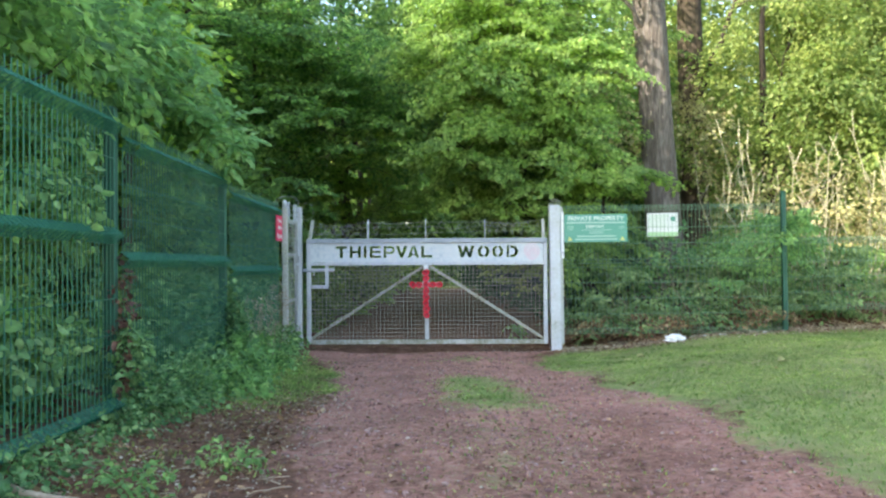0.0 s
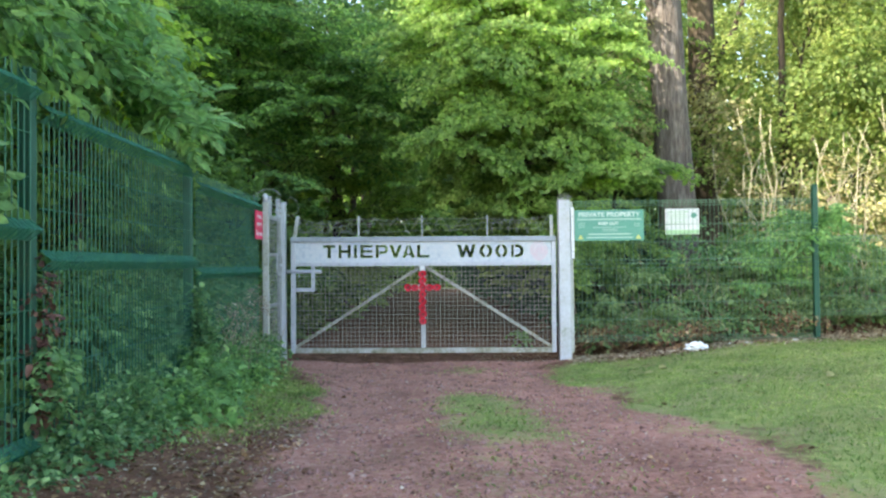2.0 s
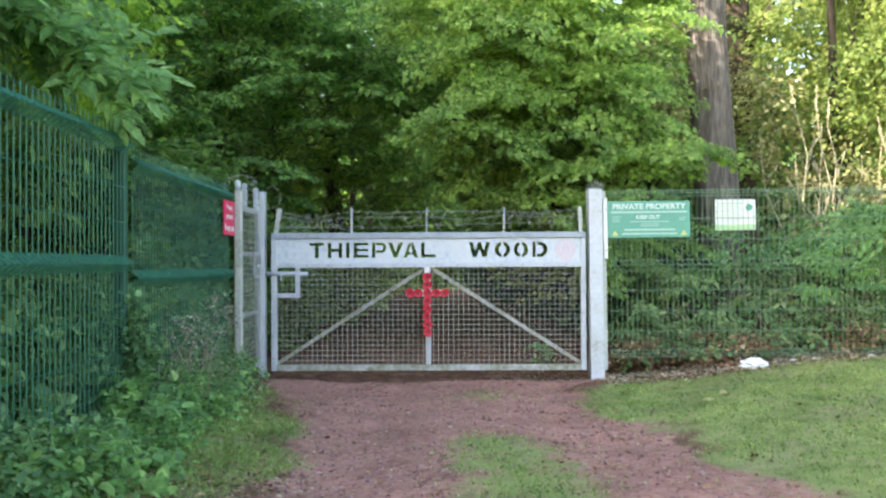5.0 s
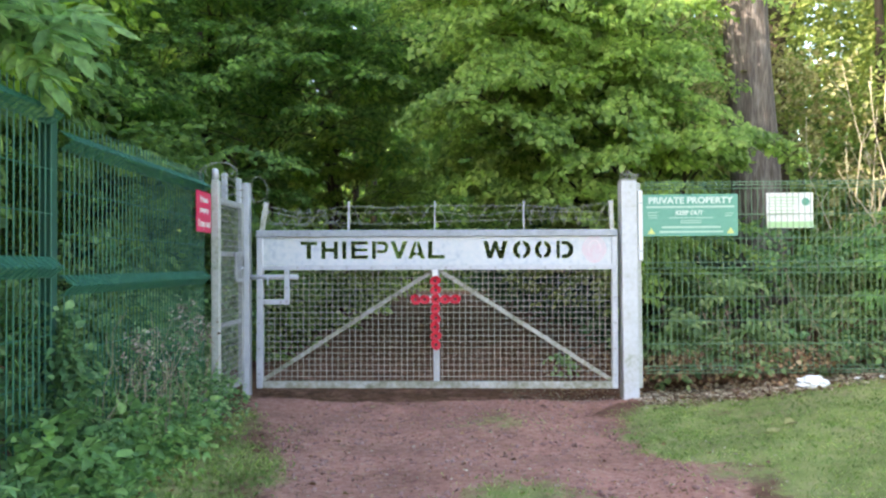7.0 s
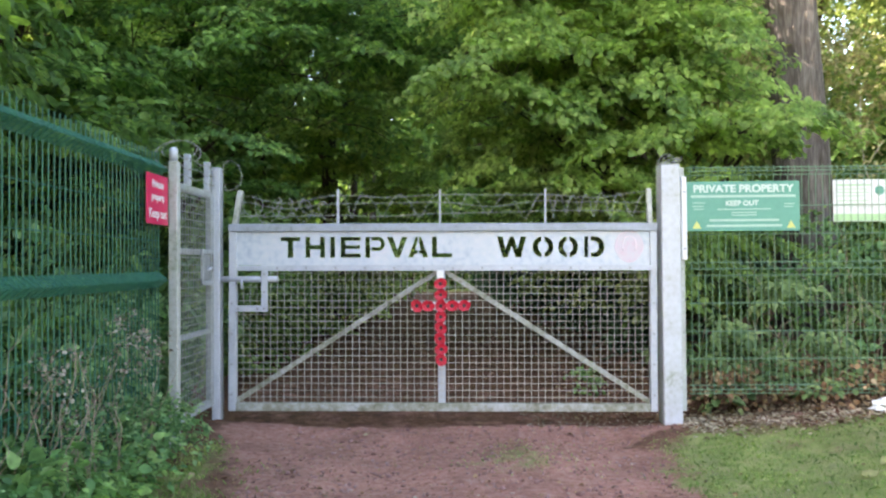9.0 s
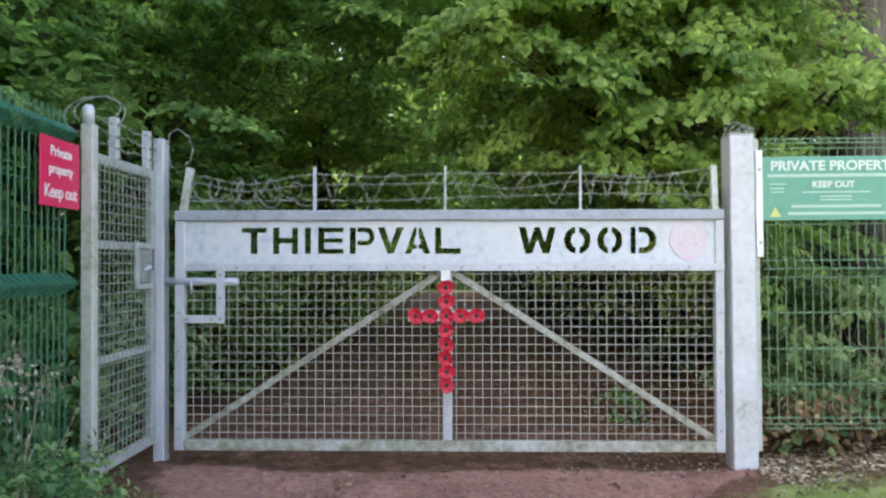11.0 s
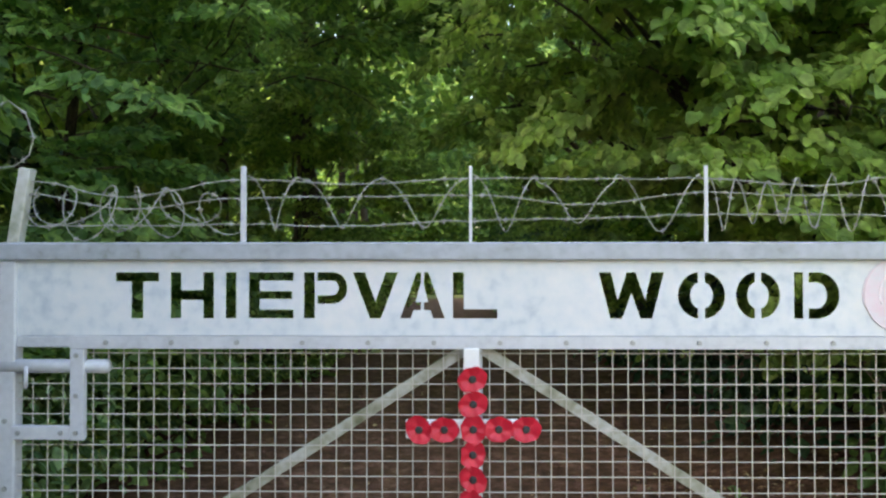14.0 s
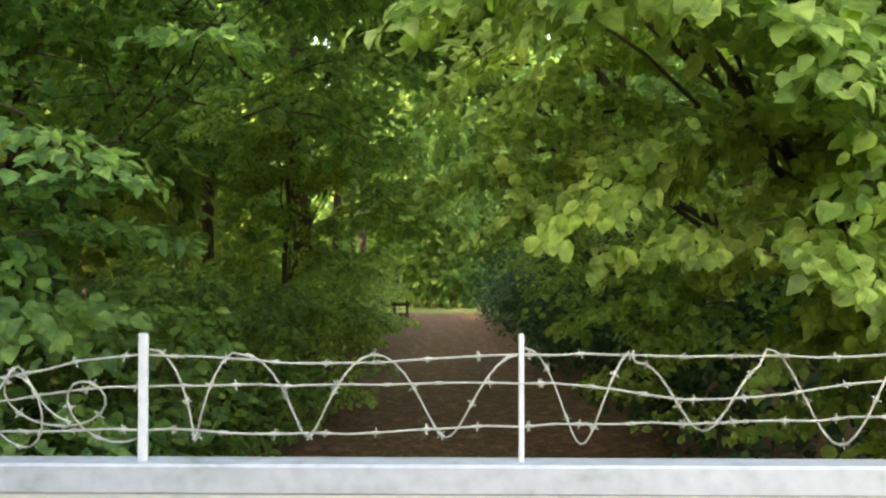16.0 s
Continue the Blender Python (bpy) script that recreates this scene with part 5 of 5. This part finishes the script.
thicket("ivy_patch", [(2.75, 10.4, 0.45, 0.3, 0.2, 0.28), (3.5, 10.35, 0.35, 0.35, 0.2, 0.25), (4.9, 10.5, 0.75, 0.5, 0.25, 0.4), (3.0, 10.6, 1.25, 0.4, 0.25, 0.2)], 130, 10, 0.06, L_IVY, "ivy trailing low behind the mesh fence", category="ivy")
thicket("shrub_thicket", [(2.3 + 1.1 * i, 11.8 + 0.3 * math.sin(i * 3), 0.85 + 0.25 * math.sin(i * 1.3), 0.8, 0.5, 0.75) for i in range(7)], 120, 5, 0.095, L_DARK, "dark leafy shrubs behind the mesh fence", rounded=False, tiers=14)
thicket("sunny_shrub", [(3.95, 10.35, 1.15, 0.35, 0.3, 0.45), (4.45, 10.5, 1.35, 0.4, 0.3, 0.4)], 36, 5, 0.095, L_ASH, "bright green elder shoots at the fence post", lobed=0.5, tiers=12)
thicket("dry_thicket", [(4.7, 12.2, 1.9, 0.7, 0.5, 0.7), (5.8, 11.9, 1.9, 0.8, 0.5, 0.8), (6.9, 11.9, 1.8, 0.8, 0.5, 0.9), (4.2, 12.6, 3.0, 0.5, 0.4, 0.6), (2.55, 12.2, 3.9, 0.32, 0.3, 0.7)], 430, 9, 0.065, L_DRY,
        "straw-coloured withered shrubs in the sun")
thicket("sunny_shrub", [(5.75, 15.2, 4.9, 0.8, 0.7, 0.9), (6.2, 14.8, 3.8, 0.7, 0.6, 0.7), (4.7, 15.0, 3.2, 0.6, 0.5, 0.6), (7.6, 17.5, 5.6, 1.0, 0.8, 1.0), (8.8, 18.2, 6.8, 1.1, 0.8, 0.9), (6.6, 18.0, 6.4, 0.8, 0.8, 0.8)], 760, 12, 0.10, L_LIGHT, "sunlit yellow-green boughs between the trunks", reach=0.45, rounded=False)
thicket("dry_thicket", [(4.5, 14.6, 3.9, 0.55, 0.4, 0.5), (2.75, 12.4, 3.0, 0.25, 0.25, 0.6)], 130, 9, 0.075, L_DRY, "withered brownish leaves beside the tall trunk")
thicket("seedling_clump", [(0.88, 11.1, 0.10, 0.14, 0.10, 0.08)], 16, 7, 0.055, L_ASH, "small bright green seedlings on the bank behind the gate", reach=0.09, category="weeds")
# Added to keep low sun out of the wood behind the gate.
thicket("sun_block_hedge", [(-6.1 + 0.3 * math.sin(i * 2.2), 4.5 + 1.25 * i, z, 0.8, 0.9, 1.0) for i in range(12) for z in (1.0, 2.5)], 1700, 11, 0.19, L_DEEP_SHADE, "dense dark shrubs added beside the wood to block low sun", reach=0.4, rounded=False)
# Leaf colour darkened to give the shade under the trees.
thicket("wood_floor_shrubs", [(-4.7, 11.2 + 1.1 * i, 0.7 + 0.2 * math.sin(2 * i), 0.8, 0.8, 0.85) for i in range(7)], 800, 11, 0.09, L_DEEP_SHADE, "low shrubs under the trees beside the wicket, greens darkened for shade", rounded=False)
thicket("nettle_clump", [(-1.80, 5.5, 0.22, 0.14, 0.35, 0.18), (-1.85, 6.4, 0.27, 0.15, 0.30, 0.22), (-1.88, 7.2, 0.24, 0.14, 0.30, 0.20), (-1.72, 5.9, 0.12, 0.2, 0.4, 0.1)], 190, 9, 0.058, L_ASH, "fresh green nettles in front of the green fence", reach=0.14, category="weeds")
thicket("seed_heads", [(-1.96, 7.5, 0.62, 0.09, 0.25, 0.14), (-1.92, 8.15, 0.72, 0.09, 0.25, 0.16)], 60, 9, 0.022, L_SEED, "fluffy greyish-brown withered seed heads", reach=0.1, category="weeds", rounded=False)
thicket("ivy_bank", [(-2.75, 2.6 + 0.85 * i, 0.55 + 0.15 * math.sin(i * 2.1), 0.42, 0.6, 0.5) for i in range(11)], 1150, 11, 0.088, L_IVY, "ivy and nettles close behind the green fence", rounded=False)
thicket("fence_back_shrubs", [(-3.6, 2.4 + 1.1 * i, 1.3 + 0.3 * math.sin(i * 1.9), 0.7, 0.8, 1.1) for i in range(10)], 260, 5, 0.115, L_DARK, "leafy green shrubs behind the green fence", rounded=False, tiers=16)
thicket("ivy_mat", [(fence_x(2.5 + 0.5 * i) + 0.13, 2.5 + 0.5 * i, (0.12 if i < 4 else 0.2) + 0.05 * math.sin(i * 2.3), 0.08 if i < 4 else 0.17, 0.32, (0.10 if i < 4 else 0.20) + 0.08 * math.cos(i * 1.3)) for i in range(13)], 1150, 10, 0.034, L_IVY,
        "ivy and weeds along the foot of the green fence", reach=0.16, category="ivy")
thicket("ivy_climber", [(fence_x(4.37) + 0.03, 4.37, 0.45, 0.07, 0.10, 0.38), (fence_x(6.72) + 0.03, 6.72, 0.50, 0.06, 0.08, 0.5)], 190, 9, 0.042, L_IVY,
        "ivy climbing the green fence posts", reach=0.12, category="ivy")
thicket("ivy_screen", [(fence_x(3.4) - 0.3, 3.3, 1.25, 0.12, 0.75, 0.65), (fence_x(3.9) - 0.26, 4.0, 1.6, 0.12, 0.35, 0.35)], 210, 9, 0.075, L_ASH, "climbing leaves behind and through the green fence", reach=0.2, category="ivy", lobed=0.9)
thicket("ivy_climber", [(fence_x(3.6) - 0.05, 3.7, 1.40, 0.05, 0.40, 0.42), (fence_x(3.3) - 0.06, 3.4, 0.75, 0.06, 0.55, 0.45)], 105, 8, 0.044, L_IVY, "ivy grown through the tall green fence panel", reach=0.14, category="ivy")
thicket("verge_weeds", [(-1.32, 3.05, 0.20, 0.20, 0.18, 0.05), (-1.05, 3.6, 0.18, 0.16, 0.2, 0.03)], 60, 8, 0.028, L_ASH, "low green weeds in the leaf litter", reach=0.08, category="weeds")
thicket("withered_ivy", [(fence_x(4.37) + 0.02, 4.36, 0.95, 0.03, 0.05, 0.22), (fence_x(4.37) + 0.02, 4.36, 0.60, 0.03, 0.06, 0.25)], 50, 7, 0.032, L_WITHERED, "withered reddish ivy leaves on the fence post", reach=0.06, category="ivy")
thicket("verge_weeds", [(-1.80 - 0.02 * i, 6.2 + 0.4 * i, 0.10, 0.24 - 0.02 * i, 0.3, 0.12 + 0.04 * math.sin(i * 2)) for i in range(5)], 260, 8, 0.05, L_ASH, "green nettles and weeds on the verge", reach=0.16, category="weeds")
# undergrowth and hedges along the track beyond the gate; shade is put into the darker leaves
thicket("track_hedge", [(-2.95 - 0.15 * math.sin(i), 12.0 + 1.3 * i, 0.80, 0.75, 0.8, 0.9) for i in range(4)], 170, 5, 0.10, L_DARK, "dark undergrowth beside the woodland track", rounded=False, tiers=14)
thicket("track_hedge", [(-3.15 - 0.15 * math.sin(i), 16.5 + 1.7 * i, 0.95, 0.9, 1.0, 1.0) for i in range(10)], 280, 5, 0.11, L_HAZEL, "leafy undergrowth along the woodland track", rounded=False, tiers=14)
thicket("track_hedge", [(2.2 - 0.10 * i + 0.2 * math.sin(2 * i), 12.7 + 1.7 * i, 0.95, 0.9, 0.9, 1.0) for i in range(12)], 1500, 11, 0.11, L_DEEP_SHADE, "undergrowth along the woodland track, leaves darkened to stand for shade", reach=0.4, rounded=False)
thicket("track_shrub", [(-2.1, 17.0, 1.0, 0.5, 0.5, 0.7), (-2.0, 18.8, 1.6, 0.5, 0.5, 0.8), (1.2, 14.8, 1.4, 0.55, 0.7, 0.9), (1.15, 16.8, 2.2, 0.6, 0.8, 1.2), (1.1, 19.2, 2.8, 0.7, 0.9, 1.4), (0.9, 22, 2.6, 0.8, 0.9, 1.6)], 170, 5, 0.09, L_HAZEL, "yellowish shrubs beside the woodland track", rounded=False, tiers=14)

# far wood, closing the view
far = []
rr = random.Random(3)
for i in range(46):
    side = rr.choice((-1, 1))
    y = rr.uniform(18, 44)
    far.append((side * rr.uniform(3.4, 17) - 0.8, y, rr.uniform(1.0, 6.5), rr.uniform(1.4, 2.2), rr.uniform(1.2, 2.0), rr.uniform(1.2, 2.0)))
far += [(x, 46 + 2 * math.sin(x), z, 3.0, 2.0, 2.4) for x in range(-24, 25, 4) for z in (2, 6.5)]
far += [(x, 22 + (x * 7) % 5, 7.2 + 0.8 * math.sin(x), 2.0, 2.2, 1.6) for x in range(-12, 3, 3)]
far += [(-0.8 + 1.2 * math.sin(k * 2), 24 + 4 * k, 5.2, 2.2, 2.0, 1.6) for k in range(2)]
far += [(x, 25 + 2 * math.sin(x * 1.7), z, 1.7, 1.4, 1.7) for x in (-15, -12.6, -10.2, -7.8, -5.4, 3.2, 5.6, 8, 10.4, 12.8) for z in (1.6, 4.4)]
far += [(-0.8 + 2.4 * math.sin(k * 1.9), 24 + 2.5 * k, 8.6, 2.4, 2.0, 1.5) for k in range(3)]
far += [(-0.8 + 2.5 * k, 41, 9.5, 2.2, 1.6, 1.8) for k in (-1, 0, 1)]
far += [(2.4 * k - 1, 43.5, 11.6, 2.2, 1.5, 1.8) for k in range(6)]
far += [(-4.4, 17.5, 1.7, 1.2, 1.0, 1.4), (-5.6, 19, 3.4, 1.4, 1.2, 1.4), (3.0, 21, 2.2, 1.2, 1.4, 1.6), (-4.2, 23, 2.4, 1.3, 1.4, 1.7)]
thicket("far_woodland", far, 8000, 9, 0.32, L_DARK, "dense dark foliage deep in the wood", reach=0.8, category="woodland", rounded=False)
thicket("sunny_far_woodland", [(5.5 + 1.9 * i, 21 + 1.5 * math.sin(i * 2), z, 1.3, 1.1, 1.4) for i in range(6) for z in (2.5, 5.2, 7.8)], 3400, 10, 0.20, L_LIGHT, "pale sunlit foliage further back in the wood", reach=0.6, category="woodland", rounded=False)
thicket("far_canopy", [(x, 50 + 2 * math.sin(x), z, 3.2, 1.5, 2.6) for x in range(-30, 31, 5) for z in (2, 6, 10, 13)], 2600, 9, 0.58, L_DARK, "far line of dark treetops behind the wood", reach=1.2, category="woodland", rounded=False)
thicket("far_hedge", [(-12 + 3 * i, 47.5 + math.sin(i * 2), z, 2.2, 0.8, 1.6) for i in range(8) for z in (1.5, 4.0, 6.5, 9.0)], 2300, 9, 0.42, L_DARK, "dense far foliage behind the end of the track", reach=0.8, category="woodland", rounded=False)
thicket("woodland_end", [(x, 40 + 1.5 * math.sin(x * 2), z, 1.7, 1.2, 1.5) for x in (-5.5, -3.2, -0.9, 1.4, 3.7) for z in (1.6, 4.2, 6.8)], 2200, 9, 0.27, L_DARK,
        "foliage in darkened green closing the far end of the track", reach=0.7, category="woodland", rounded=False)
g = Geo()
for i in range(34):
    x = rr.choice((-1, 1)) * rr.uniform(2.6, 14) - 0.8
    y = rr.uniform(17, 42)
    g.tube(limb_points((x, y, -0.1), (x + rr.uniform(-0.4, 0.4), y, rr.uniform(6, 9)), 0, 6, 0.02, i), [rr.uniform(0.07, 0.16) * f for f in (1.2, 1, 0.95, 0.9, 0.8, 0.7)], 8)
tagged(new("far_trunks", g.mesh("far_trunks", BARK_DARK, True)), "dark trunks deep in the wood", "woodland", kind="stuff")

# twigs among the brambles
g = Geo()
for i in range(85):
    x, y = rr.uniform(1.5, 6.6), rr.uniform(10.15, 10.9)
    z = float(ground_z(x, y))
    g.tube(limb_points((x, y, z), (x + rr.uniform(-0.5, 0.5), y + rr.uniform(-0.2, 0.2), z + rr.uniform(0.3, 1.3)), 0.08, 6, 0.10, i + 500), [0.004, 0.004, 0.003, 0.003, 0.002, 0.0015], 4)
tagged(new("bramble_twigs", g.mesh("bramble_twigs", DEADWOOD, True)), "brown twigs and bramble canes behind the fence", "twigs", kind="stuff")
# dry stems in the sun
g = Geo()
for i in range(36):
    x, y = rr.uniform(4.0, 6.8), rr.uniform(11.4, 12.4)
    z = float(ground_z(x, y))
    q = Vector((x + rr.uniform(-0.6, 0.6), y + rr.uniform(-0.3, 0.1), z + rr.uniform(1.5, 2.9)))
    pts = limb_points((x, y, z), q, 0.1, 7, 0.07, i)
    g.tube(pts, [0.010 - 0.0011 * k for k in range(7)], 5)
    for k in range(4):
        s0 = pts[2 + k % 4]
        g.tube([s0, s0 + Vector((rr.uniform(-0.22, 0.22), rr.uniform(-0.1, 0.1), rr.uniform(0.1, 0.35)))], [0.006, 0.003], 4)
tagged(new("dry_stems", g.mesh("dry_stems", STRAW, True)), "pale dry bramble and elder stems in the sun", "stems", kind="stuff")
g = Geo()
for i in range(40):
    x, y = -1.98 + rr.uniform(-0.08, 0.18), rr.uniform(6.9, 8.6)
    z = float(ground_z(x, y))
    g.tube(limb_points((x, y, z), (x + rr.uniform(-0.08, 0.2), y + rr.uniform(-0.25, 0.25), z + rr.uniform(0.3, 0.75)), 0.05, 6, 0.12, i), [0.003, 0.003, 0.0025, 0.002, 0.0015, 0.001], 4)
tagged(new("withered_stems", g.mesh("withered_stems", DEADWOOD, True)), "withered brown stems in front of the green fence", "stems", kind="stuff")

# dark timber barrier beside the far track
bar = thing("timber_barrier", (-2.3, 29.5, 0.0), "dark timber barrier beside the far end of the track", "barrier")
for x in (-0.55, -0.2, 0.15, 0.5):
    part("post", Geo().box(x - 0.035, x + 0.035, -0.035, 0.035, -0.1, 0.72, 0.008), BARK_DARK, bar)
for z in (0.32, 0.60):
    part("rail", Geo().box(-0.6, 0.56, -0.06, -0.036, z, z + 0.07, 0.006), BARK_DARK, bar)

# ---- litter on the ground ----
def scatter_leaves(name, sets, size, material, label):
    p = np.concatenate([on_ground(*q) for q in sets])
    n = len(p)
    p[:, 2] += 0.006
    a = RNG.normal(0, 1, (n, 3))
    a[:, 2] *= 0.15
    nn = RNG.normal(0, 0.28, (n, 3)) + np.array([0, 0, 1.0])
    return tagged(new(name, leaf_mesh(name, p, a, nn, size * RNG.uniform(0.5, 1.3, n), material, 0.8)), label, "leaves", kind="stuff")


scatter_leaves("pale_litter", [(2200, 1.35, 6.6, 9.5, 10.15), (500, 0.2, 1.4, 9.75, 10.4), (1700, -2.1, -0.8, 2.4, 6.2), (700, -1.3, 1.6, 2.4, 8.5)], 0.020, L_SEED, "pale dry leaf litter on the ground")
scatter_leaves("leaf_flecks", [(6000, -1.5, 1.0, 2.4, 9.8), (110, 1.0, 5.0, 3.0, 9.7), (4500, -2.0, 1.5, 2.4, 5.0)], 0.016, L_FALLEN, "small brown leaf fragments on track and lawn")
scatter_leaves("fallen_leaves", [(2600, -2.1, -0.95, 2.4, 6.2), (260, -2.0, -1.2, 6.2, 8.8), (300, -1.2, 1.5, 2.4, 9.8), (60, 1.0, 5, 3.5, 9.6), (2200, 1.25, 7, 9.5, 10.4), (450, -3, 3, 10.3, 17), (1500, 0.6, 2.6, 10.0, 12.2)], 0.034, L_FALLEN, "brown and pale fallen leaves on the ground")
for x, y in ((1.78, 8.26), (2.9, 7.0), (1.95, 8.4)):
    p = on_ground(1, x, x + 0.001, y, y + 0.001) + np.array([0, 0, 0.015])
    tagged(new("yellow_leaf", leaf_mesh("yellow_leaf", p, np.array([[1.0, 0.3, 0.1]]), np.array([[0, -0.4, 1.0]]), 0.11, L_DRY, 0.8)), "large yellow fallen leaf on the lawn", "leaf")

g = Geo()
for i in range(85):
    x, y = rr.uniform(-2.0, -0.7), rr.uniform(2.6, 6.0)
    z, q, ln = float(ground_z(x, y)) + 0.008, rr.uniform(0, 6.28), rr.uniform(0.03, 0.14)
    g.tube(limb_points((x, y, z), (x + ln * math.cos(q), y + ln * math.sin(q), z + rr.uniform(0, 0.015)), 0.004, 4, 0.1, i + 900), [0.0035, 0.003, 0.0025, 0.002], 4)
tagged(new("litter_twigs", g.mesh("litter_twigs", DEADWOOD, True)), "short pale twigs lying in the leaf litter", "twigs", kind="stuff")
# straw and leaf bits along the foot of the mesh fence
p = on_ground(11000, 1.3, 6.6, 9.3, 10.5)
p = p[RNG.uniform(0, 1, len(p)) < np.exp(-((p[:, 1] - 9.75 - 0.1 * (p[:, 0] - 1.3)) / 0.30) ** 2)]
p[:, 2] += RNG.uniform(0.004, 0.016, len(p))
a = RNG.normal(0, 1, (len(p), 3)) * np.array([1, 1, 0.12])
tagged(new("straw_litter", leaf_mesh("straw_litter", p, a, np.array([0, 0, 1.0]) + RNG.normal(0, 0.3, p.shape), RNG.uniform(0.02, 0.06, len(p)), L_STRAW, 0.45)), "pale dry straw and leaf bits along the fence foot", "litter", kind="stuff")
# loose stones on the track
tmpl = bmesh.new()
bmesh.ops.create_icosphere(tmpl, subdivisions=1, radius=1)
tv = np.array([v.co[:] for v in tmpl.verts])
tf = np.array([[v.index for v in f.verts] for f in tmpl.faces])
tmpl.free()
p = on_ground(9000, -1.4, 1.7, 2.6, 9.9)
tk, gr = zones(p[:, 0], p[:, 1])
p = p[(tk > 0.5) & (gr < 0.4)]
n = len(p)
r = 0.004 + 0.013 * RNG.uniform(0, 1, n) ** 4
sv = p[:, None] + tv[None] * r[:, None, None] * RNG.uniform(0.6, 1.4, (n, 1, 3)) * RNG.uniform(0.75, 1.25, (n, len(tv), 1))
sf = (np.arange(n) * len(tv))[:, None, None] + tf[None]
me = bpy.data.meshes.new("gravel")
me.from_pydata(sv.reshape(-1, 3).tolist(), [], sf.reshape(-1, 3).tolist())
me.materials.append(PEBBLE)
tagged(new("gravel", me), "loose reddish stones on the gravel track", "gravel", kind="stuff")

# white litter by the fence
bm = bmesh.new()
bmesh.ops.create_icosphere(bm, subdivisions=3, radius=1)
for v in bm.verts:
    k = 1 + 0.5 * noise.noise(v.co * 2.3) + 0.2 * noise.noise(v.co * 6)
    v.co = Vector((v.co.x * 0.12 * k, v.co.y * 0.07 * k, max(v.co.z, -0.6) * 0.06 * k))
bm.transform(Matrix.Translation((2.75, 9.72, float(ground_z(2.75, 9.72)) + 0.035)))
me = bpy.data.meshes.new("litter_bag")
bm.to_mesh(me)
bm.free()
me.materials.append(WHITE)
tagged(new("litter_bag", me), "crumpled white plastic bag lying by the fence", "litter")
for x, y, s in ((3.35, 9.74, 0.05), (3.15, 9.78, 0.035), (3.9, 9.76, 0.04)):
    g = Geo().add((tv * np.array([s, s * 0.6, s * 0.4]) * RNG.uniform(0.8, 1.2, (len(tv), 1)) + np.array([x, y, float(ground_z(x, y)) + 0.01])).tolist(), tf.tolist())
    solid("pale_stone", g, WHITE, "small pale stone at the fence foot", "stone", "pale stones at the fence")
rr = random.Random(77)
g = Geo().tube([(x, y, float(ground_z(x, y)) + 0.014) for x, y in ((-1.74, 2.94), (-1.66, 2.90), (-1.57, 2.91), (-1.47, 2.95))], [0.012, 0.016, 0.014, 0.009], 8)
solid("broken_branch", g, DEADWOOD, "pale broken branch lying on the leaf litter", "branch", smooth=True)
